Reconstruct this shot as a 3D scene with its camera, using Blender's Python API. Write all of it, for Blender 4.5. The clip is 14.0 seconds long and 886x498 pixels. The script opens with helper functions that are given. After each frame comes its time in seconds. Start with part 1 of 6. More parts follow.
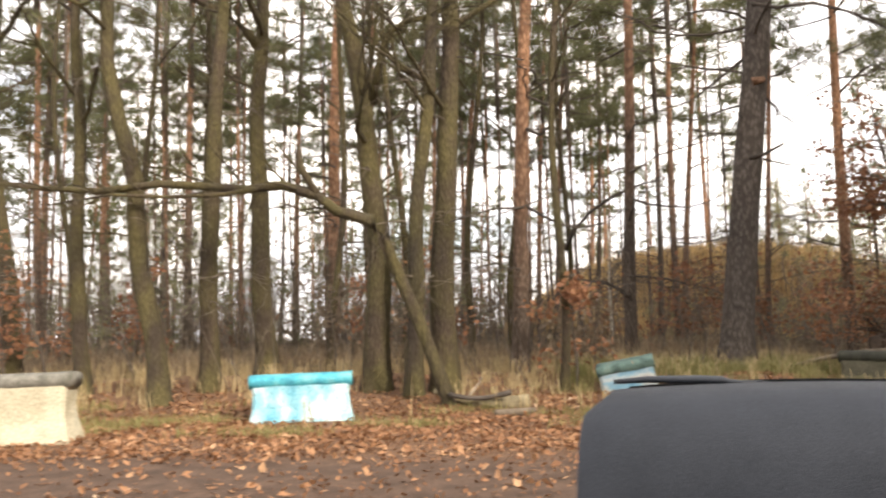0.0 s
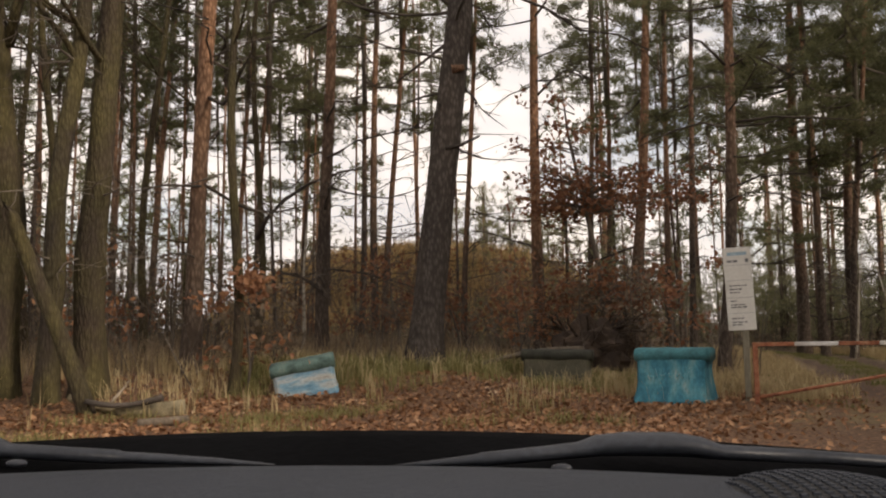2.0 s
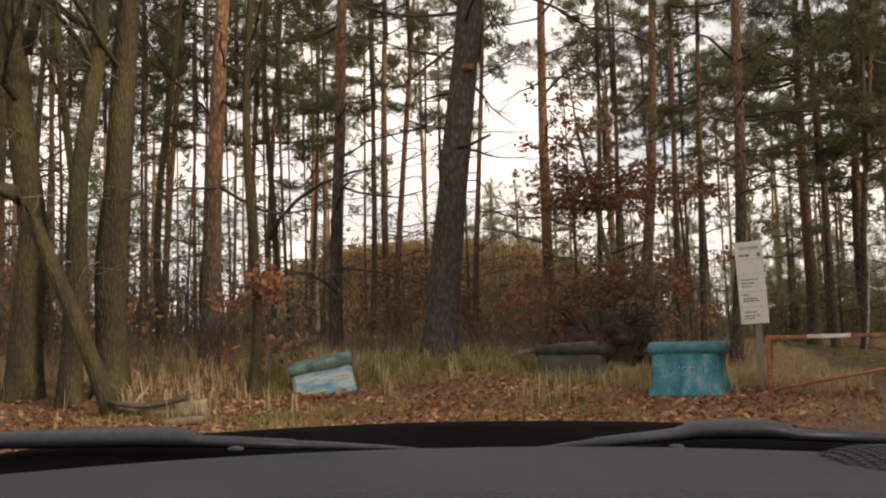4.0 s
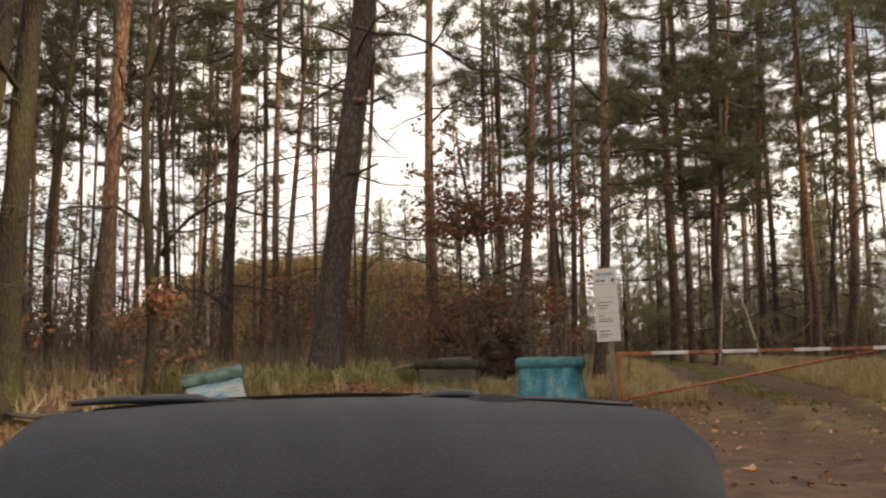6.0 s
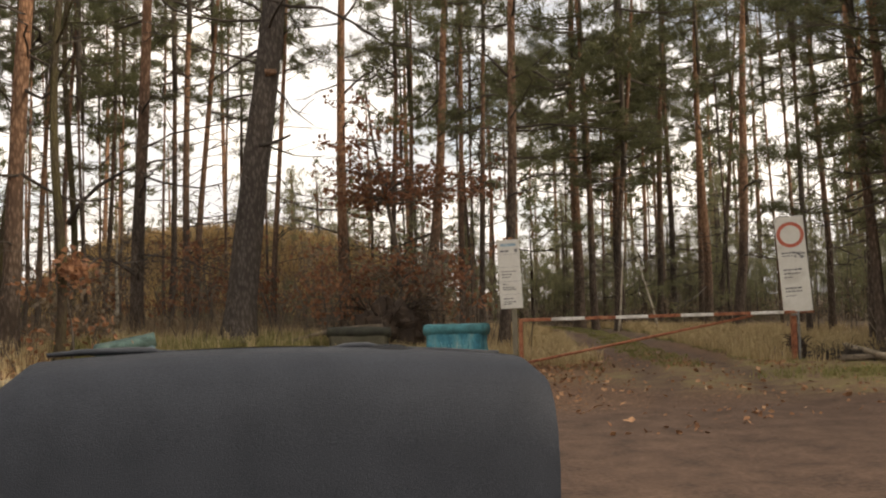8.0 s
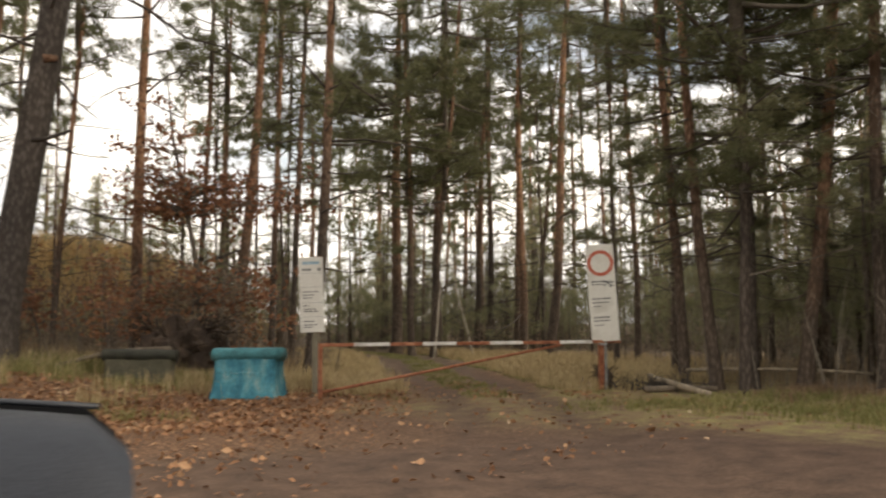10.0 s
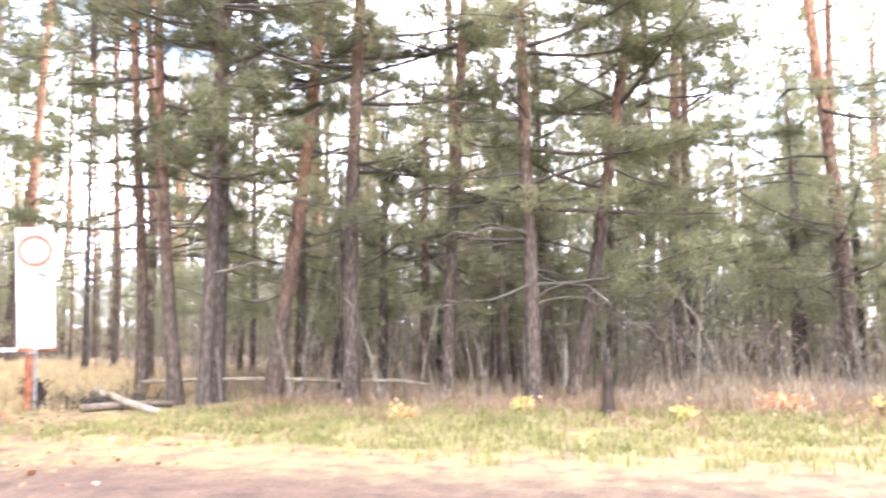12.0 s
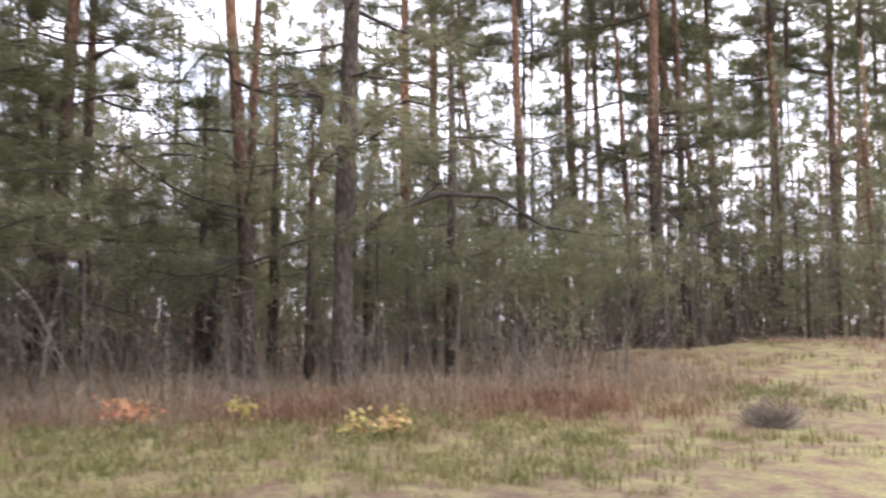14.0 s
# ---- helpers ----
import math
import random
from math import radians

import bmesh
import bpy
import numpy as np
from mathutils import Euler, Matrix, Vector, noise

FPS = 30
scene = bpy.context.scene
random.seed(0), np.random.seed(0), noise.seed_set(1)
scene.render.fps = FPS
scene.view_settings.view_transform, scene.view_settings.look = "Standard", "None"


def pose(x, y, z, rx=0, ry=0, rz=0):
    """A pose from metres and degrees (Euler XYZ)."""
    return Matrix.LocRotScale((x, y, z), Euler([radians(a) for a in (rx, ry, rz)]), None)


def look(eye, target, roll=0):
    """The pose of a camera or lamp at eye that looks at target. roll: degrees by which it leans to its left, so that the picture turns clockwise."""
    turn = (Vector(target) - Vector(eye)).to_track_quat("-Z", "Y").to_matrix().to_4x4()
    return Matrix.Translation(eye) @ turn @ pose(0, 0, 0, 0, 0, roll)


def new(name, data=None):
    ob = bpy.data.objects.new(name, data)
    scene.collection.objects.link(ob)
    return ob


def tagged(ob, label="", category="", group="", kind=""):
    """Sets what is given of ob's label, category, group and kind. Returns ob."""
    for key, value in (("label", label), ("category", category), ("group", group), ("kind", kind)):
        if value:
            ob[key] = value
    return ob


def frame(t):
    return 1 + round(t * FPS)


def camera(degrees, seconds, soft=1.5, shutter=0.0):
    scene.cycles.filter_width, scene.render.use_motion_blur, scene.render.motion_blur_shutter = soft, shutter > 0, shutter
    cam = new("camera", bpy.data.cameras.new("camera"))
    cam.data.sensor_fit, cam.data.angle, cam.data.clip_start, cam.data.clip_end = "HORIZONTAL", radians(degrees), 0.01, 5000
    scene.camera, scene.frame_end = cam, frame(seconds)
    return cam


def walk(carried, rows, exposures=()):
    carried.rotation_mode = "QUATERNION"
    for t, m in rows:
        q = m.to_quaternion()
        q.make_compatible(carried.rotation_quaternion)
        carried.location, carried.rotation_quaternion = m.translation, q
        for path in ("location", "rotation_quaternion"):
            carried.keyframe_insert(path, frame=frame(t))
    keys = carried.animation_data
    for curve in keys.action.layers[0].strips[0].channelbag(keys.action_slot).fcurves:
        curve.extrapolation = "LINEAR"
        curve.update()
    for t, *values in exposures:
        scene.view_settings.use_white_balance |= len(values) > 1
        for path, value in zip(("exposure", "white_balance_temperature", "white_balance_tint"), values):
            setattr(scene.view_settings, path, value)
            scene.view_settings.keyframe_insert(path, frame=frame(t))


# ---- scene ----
cam = camera(54.33, 14.0, 2.1, 0.3)
PATH = [
    (0.0, pose(2.516, 0.877, 1.316, 95.75, 1.44, 0.90)),
    (0.5, pose(2.912, 1.523, 1.326, 95.87, 0.68, -5.38)),
    (1.0, pose(3.189, 1.949, 1.324, 95.67, 0.73, -10.45)),
    (1.5, pose(3.355, 2.295, 1.306, 95.31, 0.81, -15.03)),
    (2.0, pose(3.496, 2.511, 1.278, 95.18, 0.98, -17.50)),
    (2.5, pose(3.448, 2.516, 1.270, 95.32, 1.36, -18.10)),
    (3.0, pose(3.413, 2.508, 1.283, 95.27, 1.50, -17.92)),
    (3.5, pose(3.368, 2.470, 1.292, 95.14, 1.58, -17.44)),
    (4.0, pose(3.310, 2.380, 1.294, 94.98, 1.75, -17.02)),
    (4.5, pose(3.238, 2.213, 1.293, 94.89, 2.07, -17.06)),
    (5.0, pose(3.153, 1.944, 1.293, 94.94, 2.37, -17.97)),
    (5.5, pose(3.045, 1.552, 1.305, 95.21, 1.90, -20.25)),
    (6.0, pose(2.947, 1.121, 1.313, 95.78, 1.36, -24.38)),
    (6.5, pose(2.917, 0.882, 1.303, 95.38, 1.78, -27.85)),
    (7.0, pose(2.824, 0.696, 1.295, 94.37, 1.84, -30.05)),
    (7.5, pose(2.747, 0.577, 1.294, 93.79, 1.71, -30.47)),
    (8.0, pose(2.703, 0.540, 1.295, 93.57, 1.59, -30.19)),
    (8.5, pose(2.725, 0.597, 1.296, 93.64, 1.43, -30.23)),
    (9.0, pose(2.851, 0.754, 1.296, 93.95, 1.12, -31.61)),
    (9.5, pose(3.142, 1.003, 1.292, 94.41, 0.63, -35.24)),
    (10.0, pose(3.744, 1.280, 1.281, 94.97, 0.29, -41.71)),
    (10.5, pose(4.281, 1.530, 1.266, 95.45, 0.13, -48.82)),
    (11.0, pose(4.857, 1.689, 1.273, 95.06, 0.53, -57.09)),
    (11.5, pose(5.606, 1.760, 1.278, 94.79, 0.09, -64.34)),
    (12.0, pose(6.325, 1.733, 1.279, 95.14, -0.01, -72.64)),
    (12.5, pose(7.094, 1.511, 1.290, 96.70, -0.10, -81.85)),
    (13.0, pose(7.762, 1.163, 1.292, 97.14, -0.30, -90.17)),
    (13.5, pose(8.343, 0.710, 1.290, 96.03, -0.31, -98.09)),
    (14.0, pose(8.929, 0.139, 1.286, 94.72, -0.52, -106.27)),
]
EXPOSURES = [
    (0.0, 0.9, 7200, 14), (0.5, 0.8, 7300, 14), (1.0, 0.45, 7300, 14), (1.5, -0.3, 7400, 17), (2.5, -0.22, 7500, 17), (5.0, -0.08, 7900, 15), (7.0, 0.03, 7600, 14),
    (9.5, -0.02, 7600, 13), (10.5, 0.8, 7400, 11), (11.0, 1.6, 7100, 13), (11.5, 2.75, 6100, 15), (12.0, 3.05, 6000, 20), (12.5, 2.6, 5950, 20), (13.0, 1.68, 6150, 21), (13.5, 1.42, 6100, 21), (14.0, 1.25, 6050, 21),
]
walk(cam, PATH, EXPOSURES)

# ---- light ----
SUN_ELEV, SUN_AZ = 27.0, 140.0
world = bpy.data.worlds.new("world")
scene.world = world
world.use_nodes = True
wn, wl = world.node_tree.nodes, world.node_tree.links
wn.clear()
w_out, w_bg = wn.new("ShaderNodeOutputWorld"), wn.new("ShaderNodeBackground")
w_sky, w_mix, w_noise, w_ramp, w_map, w_tc = (wn.new(k) for k in (
    "ShaderNodeTexSky", "ShaderNodeMixRGB", "ShaderNodeTexNoise", "ShaderNodeValToRGB", "ShaderNodeMapping", "ShaderNodeTexCoord"))
w_sky.sky_type, w_sky.sun_disc = "NISHITA", False
w_sky.sun_elevation, w_sky.sun_rotation = radians(SUN_ELEV), radians(SUN_AZ)
w_map.inputs["Scale"].default_value = (1.0, 1.0, 2.2)
w_noise.inputs["Scale"].default_value, w_noise.inputs["Detail"].default_value = 2.6, 6.0
w_ramp.color_ramp.elements[0].position, w_ramp.color_ramp.elements[1].position = 0.27, 0.43
w_grey, w_tone = wn.new("ShaderNodeTexNoise"), wn.new("ShaderNodeValToRGB")       # thin bright cloud cover with greyer folds
w_grey.inputs["Scale"].default_value, w_grey.inputs["Detail"].default_value = 5.5, 7.0
w_tone.color_ramp.elements[0].position, w_tone.color_ramp.elements[1].position = 0.38, 0.60
w_tone.color_ramp.elements[0].color, w_tone.color_ramp.elements[1].color = (7.5, 7.8, 8.3, 1), (10.7, 10.6, 10.4, 1)
wl.new(w_map.outputs["Vector"], w_grey.inputs["Vector"])
wl.new(w_grey.outputs["Fac"], w_tone.inputs["Fac"])
wl.new(w_tone.outputs["Color"], w_mix.inputs[2])
wl.new(w_tc.outputs["Generated"], w_map.inputs["Vector"])
wl.new(w_map.outputs["Vector"], w_noise.inputs["Vector"])
wl.new(w_noise.outputs["Fac"], w_ramp.inputs["Fac"])
wl.new(w_ramp.outputs["Color"], w_mix.inputs[0])
wl.new(w_sky.outputs["Color"], w_mix.inputs[1])
wl.new(w_mix.outputs["Color"], w_bg.inputs["Color"])
wl.new(w_bg.outputs["Background"], w_out.inputs["Surface"])
w_bg.inputs["Strength"].default_value = 0.14

sun = new("sun", bpy.data.lights.new("sun", "SUN"))
sun.data.energy, sun.data.angle, sun.data.color = 2.8, radians(10), (1.0, 0.93, 0.82)
_a, _e = radians(SUN_AZ), radians(SUN_ELEV)
sun.matrix_world = look((math.sin(_a) * math.cos(_e) * 60, math.cos(_a) * math.cos(_e) * 60, math.sin(_e) * 60), (0, 0, 0))


# ---- materials ----
def nodes_of(name, rough=0.85, metal=0.0):
    m = bpy.data.materials.new(name)
    m.use_nodes = True
    b = m.node_tree.nodes["Principled BSDF"]
    b.inputs["Roughness"].default_value, b.inputs["Metallic"].default_value = rough, metal
    b.inputs["Specular IOR Level"].default_value = 0.3
    return m, m.node_tree.nodes, m.node_tree.links, b


def noise_tex(n, l, scale, detail=4.0, stretch=None, coord="Object"):
    tc, mp, tx = n.new("ShaderNodeTexCoord"), n.new("ShaderNodeMapping"), n.new("ShaderNodeTexNoise")
    mp.inputs["Scale"].default_value = stretch or (1, 1, 1)
    tx.inputs["Scale"].default_value, tx.inputs["Detail"].default_value = scale, detail
    l.new(tc.outputs[coord], mp.inputs["Vector"])
    l.new(mp.outputs["Vector"], tx.inputs["Vector"])
    return tx


def ramp(n, l, fac, stops):
    r = n.new("ShaderNodeValToRGB")
    while len(r.color_ramp.elements) < len(stops):
        r.color_ramp.elements.new(0.5)
    for e, (p, c) in zip(r.color_ramp.elements, stops):
        e.position, e.color = p, (*c, 1)
    l.new(fac, r.inputs["Fac"])
    return r


def mixed(n, l, fac, a, b, mode="MIX"):
    m = n.new("ShaderNodeMixRGB")
    m.blend_type = mode
    for sock, v in ((m.inputs[0], fac), (m.inputs[1], a), (m.inputs[2], b)):
        if isinstance(v, (int, float)):
            sock.default_value = v
        elif isinstance(v, tuple):
            sock.default_value = (*v, 1)
        else:
            l.new(v, sock)
    return m.outputs["Color"]


def bump(n, l, b, height, strength=0.5, dist=0.02):
    k = n.new("ShaderNodeBump")
    k.inputs["Strength"].default_value, k.inputs["Distance"].default_value = strength, dist
    l.new(height, k.inputs["Height"])
    l.new(k.outputs["Normal"], b.inputs["Normal"])


def painted(name, stops, scale=3.0, detail=6.0, fine=30.0, rough=0.8, relief=0.4, stretch=None, metal=0.0, grainy=1.0, gloss=0.3):
    """A worn surface: stops run over a broad noise, a fine noise adds grain."""
    m, n, l, b = nodes_of(name, rough, metal)
    big, small = noise_tex(n, l, scale, detail, stretch), noise_tex(n, l, fine, 5.0, stretch)
    col = ramp(n, l, big.outputs["Fac"], stops).outputs["Color"]
    grain = ramp(n, l, small.outputs["Fac"], [(0.25, (0.62, 0.62, 0.62)), (0.75, (1.15, 1.15, 1.15))]).outputs["Color"]
    b.inputs["Specular IOR Level"].default_value = gloss
    l.new(mixed(n, l, grainy, col, grain, "MULTIPLY"), b.inputs["Base Color"])
    bump(n, l, b, small.outputs["Fac"], relief, 0.01)
    return m


def bark(name, low, high, z0, z1, moss=None, rift=0.85, size=(11, 11, 4.2)):
    """Plated bark, grey at the foot and turning to the colour high between the heights z0 and z1; moss: a green film."""
    m, n, l, b = nodes_of(name, 0.92)
    tc, mp, vo = n.new("ShaderNodeTexCoord"), n.new("ShaderNodeMapping"), n.new("ShaderNodeTexVoronoi")
    mp.inputs["Scale"].default_value = size
    l.new(tc.outputs["Object"], mp.inputs["Vector"])
    l.new(mp.outputs["Vector"], vo.inputs["Vector"])
    vo.inputs["Scale"].default_value = 1.6
    vo.feature = "F1"
    sep, rng, rnd = n.new("ShaderNodeSeparateXYZ"), n.new("ShaderNodeMapRange"), n.new("ShaderNodeObjectInfo")
    l.new(tc.outputs["Object"], sep.inputs[0])
    rng.inputs["From Min"].default_value, rng.inputs["From Max"].default_value = z0, z1
    wob = noise_tex(n, l, 1.3, 3.0)
    add = n.new("ShaderNodeMath")
    add.operation = "MULTIPLY_ADD"
    l.new(wob.outputs["Fac"], add.inputs[0])
    add.inputs[1].default_value = 3.0
    l.new(sep.outputs["Z"], add.inputs[2])
    sh = n.new("ShaderNodeMath")
    sh.operation = "MULTIPLY_ADD"
    l.new(rnd.outputs["Random"], sh.inputs[0])
    sh.inputs[1].default_value = 4.0
    l.new(add.outputs[0], sh.inputs[2])
    l.new(sh.outputs[0], rng.inputs["Value"])
    base = mixed(n, l, rng.outputs["Result"], low, high)
    tone = ramp(n, l, rnd.outputs["Random"], [(0.0, (0.72, 0.74, 0.78)), (1.0, (1.1, 1.05, 1.0))]).outputs["Color"]
    base = mixed(n, l, 1.0, base, tone, "MULTIPLY")
    if moss:
        mo = noise_tex(n, l, 2.2, 5.0, (1, 1, 0.5))
        k = ramp(n, l, mo.outputs["Fac"], [(0.36, (0, 0, 0)), (0.6, (1, 1, 1))]).outputs["Color"]
        base = mixed(n, l, k, base, moss)
    plates = ramp(n, l, vo.outputs["Distance"], [(0.1, (1.2, 1.2, 1.2)), (0.62, (0.45, 0.42, 0.4))]).outputs["Color"]
    base = mixed(n, l, rift, base, plates, "MULTIPLY")
    stain = ramp(n, l, noise_tex(n, l, 1.1, 5.0, (1, 1, 0.45)).outputs["Fac"], [(0.35, (0.68, 0.68, 0.7)), (0.65, (1.15, 1.12, 1.08))]).outputs["Color"]
    base = mixed(n, l, 1.0, base, stain, "MULTIPLY")
    l.new(base, b.inputs["Base Color"])
    inv = n.new("ShaderNodeMath")
    inv.operation = "SUBTRACT"
    inv.inputs[0].default_value = 1.0
    l.new(vo.outputs["Distance"], inv.inputs[1])
    bump(n, l, b, inv.outputs[0], 0.9, 0.03)
    return m


def foliage(name, stops, rough=0.6, glow=0.35):
    """Leaves and needles: colours vary leaf by leaf and tree by tree, and light passes through."""
    m, n, l, b = nodes_of(name, rough)
    geo, rnd = n.new("ShaderNodeNewGeometry"), n.new("ShaderNodeObjectInfo")
    big = noise_tex(n, l, 0.8, 3.0)
    s1 = n.new("ShaderNodeMath")
    s1.operation = "MULTIPLY_ADD"
    l.new(geo.outputs["Random Per Island"], s1.inputs[0])
    s1.inputs[1].default_value = 0.55
    l.new(big.outputs["Fac"], s1.inputs[2])
    s2 = n.new("ShaderNodeMath")
    s2.operation = "MULTIPLY_ADD"
    l.new(rnd.outputs["Random"], s2.inputs[0])
    s2.inputs[1].default_value = 0.3
    l.new(s1.outputs[0], s2.inputs[2])
    rng = n.new("ShaderNodeMapRange")
    rng.inputs["From Min"].default_value, rng.inputs["From Max"].default_value = 0.3, 1.5
    l.new(s2.outputs[0], rng.inputs["Value"])
    col = ramp(n, l, rng.outputs["Result"], stops).outputs["Color"]
    l.new(col, b.inputs["Base Color"])
    tr, mx = n.new("ShaderNodeBsdfTranslucent"), n.new("ShaderNodeMixShader")
    l.new(col, tr.inputs["Color"])
    mx.inputs[0].default_value = glow
    l.new(b.outputs[0], mx.inputs[1])
    l.new(tr.outputs[0], mx.inputs[2])
    l.new(mx.outputs[0], n["Material Output"].inputs["Surface"])
    return m


PINE_BARK = bark("pine_bark", (0.15, 0.122, 0.1), (0.40, 0.24, 0.155), 6.4, 11.5)
GREY_PINE_BARK = bark("grey_pine_bark", (0.15, 0.13, 0.112), (0.24, 0.17, 0.125), 11.0, 18.0)
BIRCH_BARK = painted("pale_birch_bark", [(0.3, (0.16, 0.13, 0.10)), (0.45, (0.42, 0.38, 0.31)), (0.7, (0.60, 0.56, 0.48))], 5.0, stretch=(1, 1, 2.0))
OAK_BARK = bark("oak_bark", (0.085, 0.066, 0.047), (0.085, 0.068, 0.05), 2.0, 9.0, (0.105, 0.092, 0.042), 0.55, (16, 16, 5))
TWIG = painted("twig_bark", [(0.3, (0.085, 0.068, 0.056)), (0.55, (0.15, 0.125, 0.10)), (0.8, (0.28, 0.24, 0.20))], 1.6)
# Lighter copy of TWIG: windscreen glare over the right-hand brush put into colour.
GLARE_TWIG = painted("glare_paled_dry_twigs", [(0.3, (0.17, 0.142, 0.115)), (0.55, (0.29, 0.25, 0.20)), (0.8, (0.44, 0.385, 0.31))], 1.6)
DARK_TWIG = painted("dark_branch_bark", [(0.3, (0.05, 0.042, 0.036)), (0.55, (0.085, 0.07, 0.058)), (0.8, (0.16, 0.13, 0.11))], 1.8)
DEADWOOD = painted("dead_wood", [(0.3, (0.10, 0.08, 0.06)), (0.7, (0.24, 0.19, 0.14))], 5.0, stretch=(1, 1, 0.3))
PALE_WOOD = painted("weathered_pale_wood", [(0.3, (0.16, 0.13, 0.09)), (0.55, (0.32, 0.26, 0.19)), (0.75, (0.46, 0.39, 0.29))], 6.0, stretch=(1, 1, 0.4))
CUTWOOD = painted("peeled_wood", [(0.3, (0.17, 0.14, 0.085)), (0.55, (0.30, 0.25, 0.155)), (0.75, (0.42, 0.36, 0.23))], 5.0)
NEEDLES = foliage("pine_needles", [(0.0, (0.07, 0.082, 0.042)), (0.5, (0.132, 0.139, 0.070)), (1.0, (0.23, 0.22, 0.115))], 0.6, 0.5)
YOUNG = foliage("young_pine_needles", [(0.0, (0.115, 0.125, 0.072)), (0.5, (0.225, 0.228, 0.125)), (1.0, (0.36, 0.335, 0.195))], 0.6, 0.5)
BROWN_LEAF = foliage("brown_leaves", [(0.0, (0.12, 0.055, 0.034)), (0.5, (0.26, 0.122, 0.068)), (1.0, (0.44, 0.235, 0.12))])
DULL_LEAF = foliage("dull_brown_foliage", [(0.0, (0.115, 0.088, 0.064)), (0.5, (0.20, 0.155, 0.11)), (1.0, (0.34, 0.265, 0.18))])
LITTER = foliage("leaf_litter", [(0.0, (0.06, 0.032, 0.018)), (0.35, (0.17, 0.08, 0.04)), (0.65, (0.32, 0.165, 0.085)), (0.88, (0.46, 0.28, 0.16)), (1.0, (0.60, 0.47, 0.33))], 0.7, 0.1)
DRY_GRASS = foliage("dry_grass_blades", [(0.0, (0.26, 0.19, 0.10)), (0.5, (0.44, 0.34, 0.185)), (1.0, (0.58, 0.48, 0.28))], 0.7, 0.2)
GREEN_GRASS = foliage("green_grass_blades", [(0.0, (0.09, 0.10, 0.035)), (0.5, (0.195, 0.195, 0.07)), (1.0, (0.40, 0.32, 0.16))], 0.7, 0.25)
RUST_GRASS = foliage("rusty_bracken_blades", [(0.0, (0.17, 0.11, 0.07)), (0.5, (0.34, 0.23, 0.15)), (1.0, (0.52, 0.42, 0.29))], 0.7, 0.2)
RED_STALK = foliage("red_brown_bracken", [(0.0, (0.13, 0.07, 0.045)), (0.5, (0.26, 0.15, 0.09)), (1.0, (0.42, 0.29, 0.18))], 0.7, 0.2)
GREY_STALK = foliage("grey_dead_stalks", [(0.0, (0.16, 0.125, 0.10)), (0.5, (0.27, 0.22, 0.18)), (1.0, (0.42, 0.36, 0.29))], 0.7, 0.2)
MEADOW = foliage("grey_tan_meadow", [(0.0, (0.15, 0.11, 0.075)), (0.5, (0.29, 0.22, 0.145)), (1.0, (0.46, 0.37, 0.24))], 0.7, 0.25)
# Tan grass with the crest's sunlight put into its colour, brighter than DRY_GRASS.
SUNLIT_HILL_GRASS = foliage("sunlit_tan_hill_grass", [(0.0, (0.30, 0.185, 0.085)), (0.5, (0.50, 0.35, 0.165)), (1.0, (0.66, 0.50, 0.26))], 0.7, 0.2)
ORANGE_LEAF = foliage("orange_leaves", [(0.0, (0.50, 0.20, 0.10)), (0.5, (0.66, 0.33, 0.19)), (1.0, (0.62, 0.47, 0.17))], 0.6, 0.3)
YELLOW_LEAF = foliage("yellow_leaves", [(0.0, (0.34, 0.30, 0.10)), (0.4, (0.55, 0.47, 0.16)), (0.65, (0.62, 0.40, 0.20)), (1.0, (0.62, 0.30, 0.17))], 0.6, 0.3)

PATH_CENTRE = ((8.6, 4.2), (11.3, 8.0), (14.2, 11.6), (15.8, 13.8), (17.4, 16.4), (19.8, 19.8), (23.0, 24.1), (28.0, 34.0), (26.0, 44.0))


def smooth(u):
    u = min(max(u, 0.0), 1.0)
    return u * u * (3 - 2 * u)


def path_offset(x, y):
    """Signed distance from the middle line of the track behind the barrier."""
    best = (1e9, 0.0)
    for (ax, ay), (bx, by) in zip(PATH_CENTRE, PATH_CENTRE[1:]):
        dx, dy = bx - ax, by - ay
        u = min(max(((x - ax) * dx + (y - ay) * dy) / (dx * dx + dy * dy), 0), 1)
        px, py = x - ax - u * dx, y - ay - u * dy
        d = math.hypot(px, py)
        if d < best[0]:
            best = (d, math.copysign(d, px * dy - py * dx))
    return best[1]


def height(x, y):
    h = 0.5 * smooth((y - 15.0) / 4.5) * (1 - smooth((x - 9.0) / 4.0))
    h += 0.34 * math.exp(-((x - 7.9) ** 2 / 2.6 + (y - 16.4) ** 2 / 1.5))          # heap of swept leaves
    r = math.hypot((x - 18.4) / 11.0, (y - 52.0) / 11.0)
    h += 5.4 * math.exp(-r ** 4)                                                    # the hill behind the trees
    h += 0.85 * math.exp(-((x - 25.0) ** 2 + (y + 14.0) ** 2) / 60.0)                # mossy rise
    d = abs(path_offset(x, y))
    if d < 2.0:
        h -= 0.06 * math.exp(-((d - 0.78) / 0.28) ** 2)
    if x > 16 and y < -3:
        h += 0.07 * noise.noise((x * 1.3, y * 1.3, 13)) * smooth((-3 - y) / 2)      # mossy humps
    if math.hypot(x - 5, y) > 9:
        h += 0.05 * noise.noise((x * 0.6, y * 0.6, 0)) + 0.10 * noise.noise((x * 0.15, y * 0.15, 7)) * smooth((math.hypot(x - 5, y) - 18) / 10)
    return h


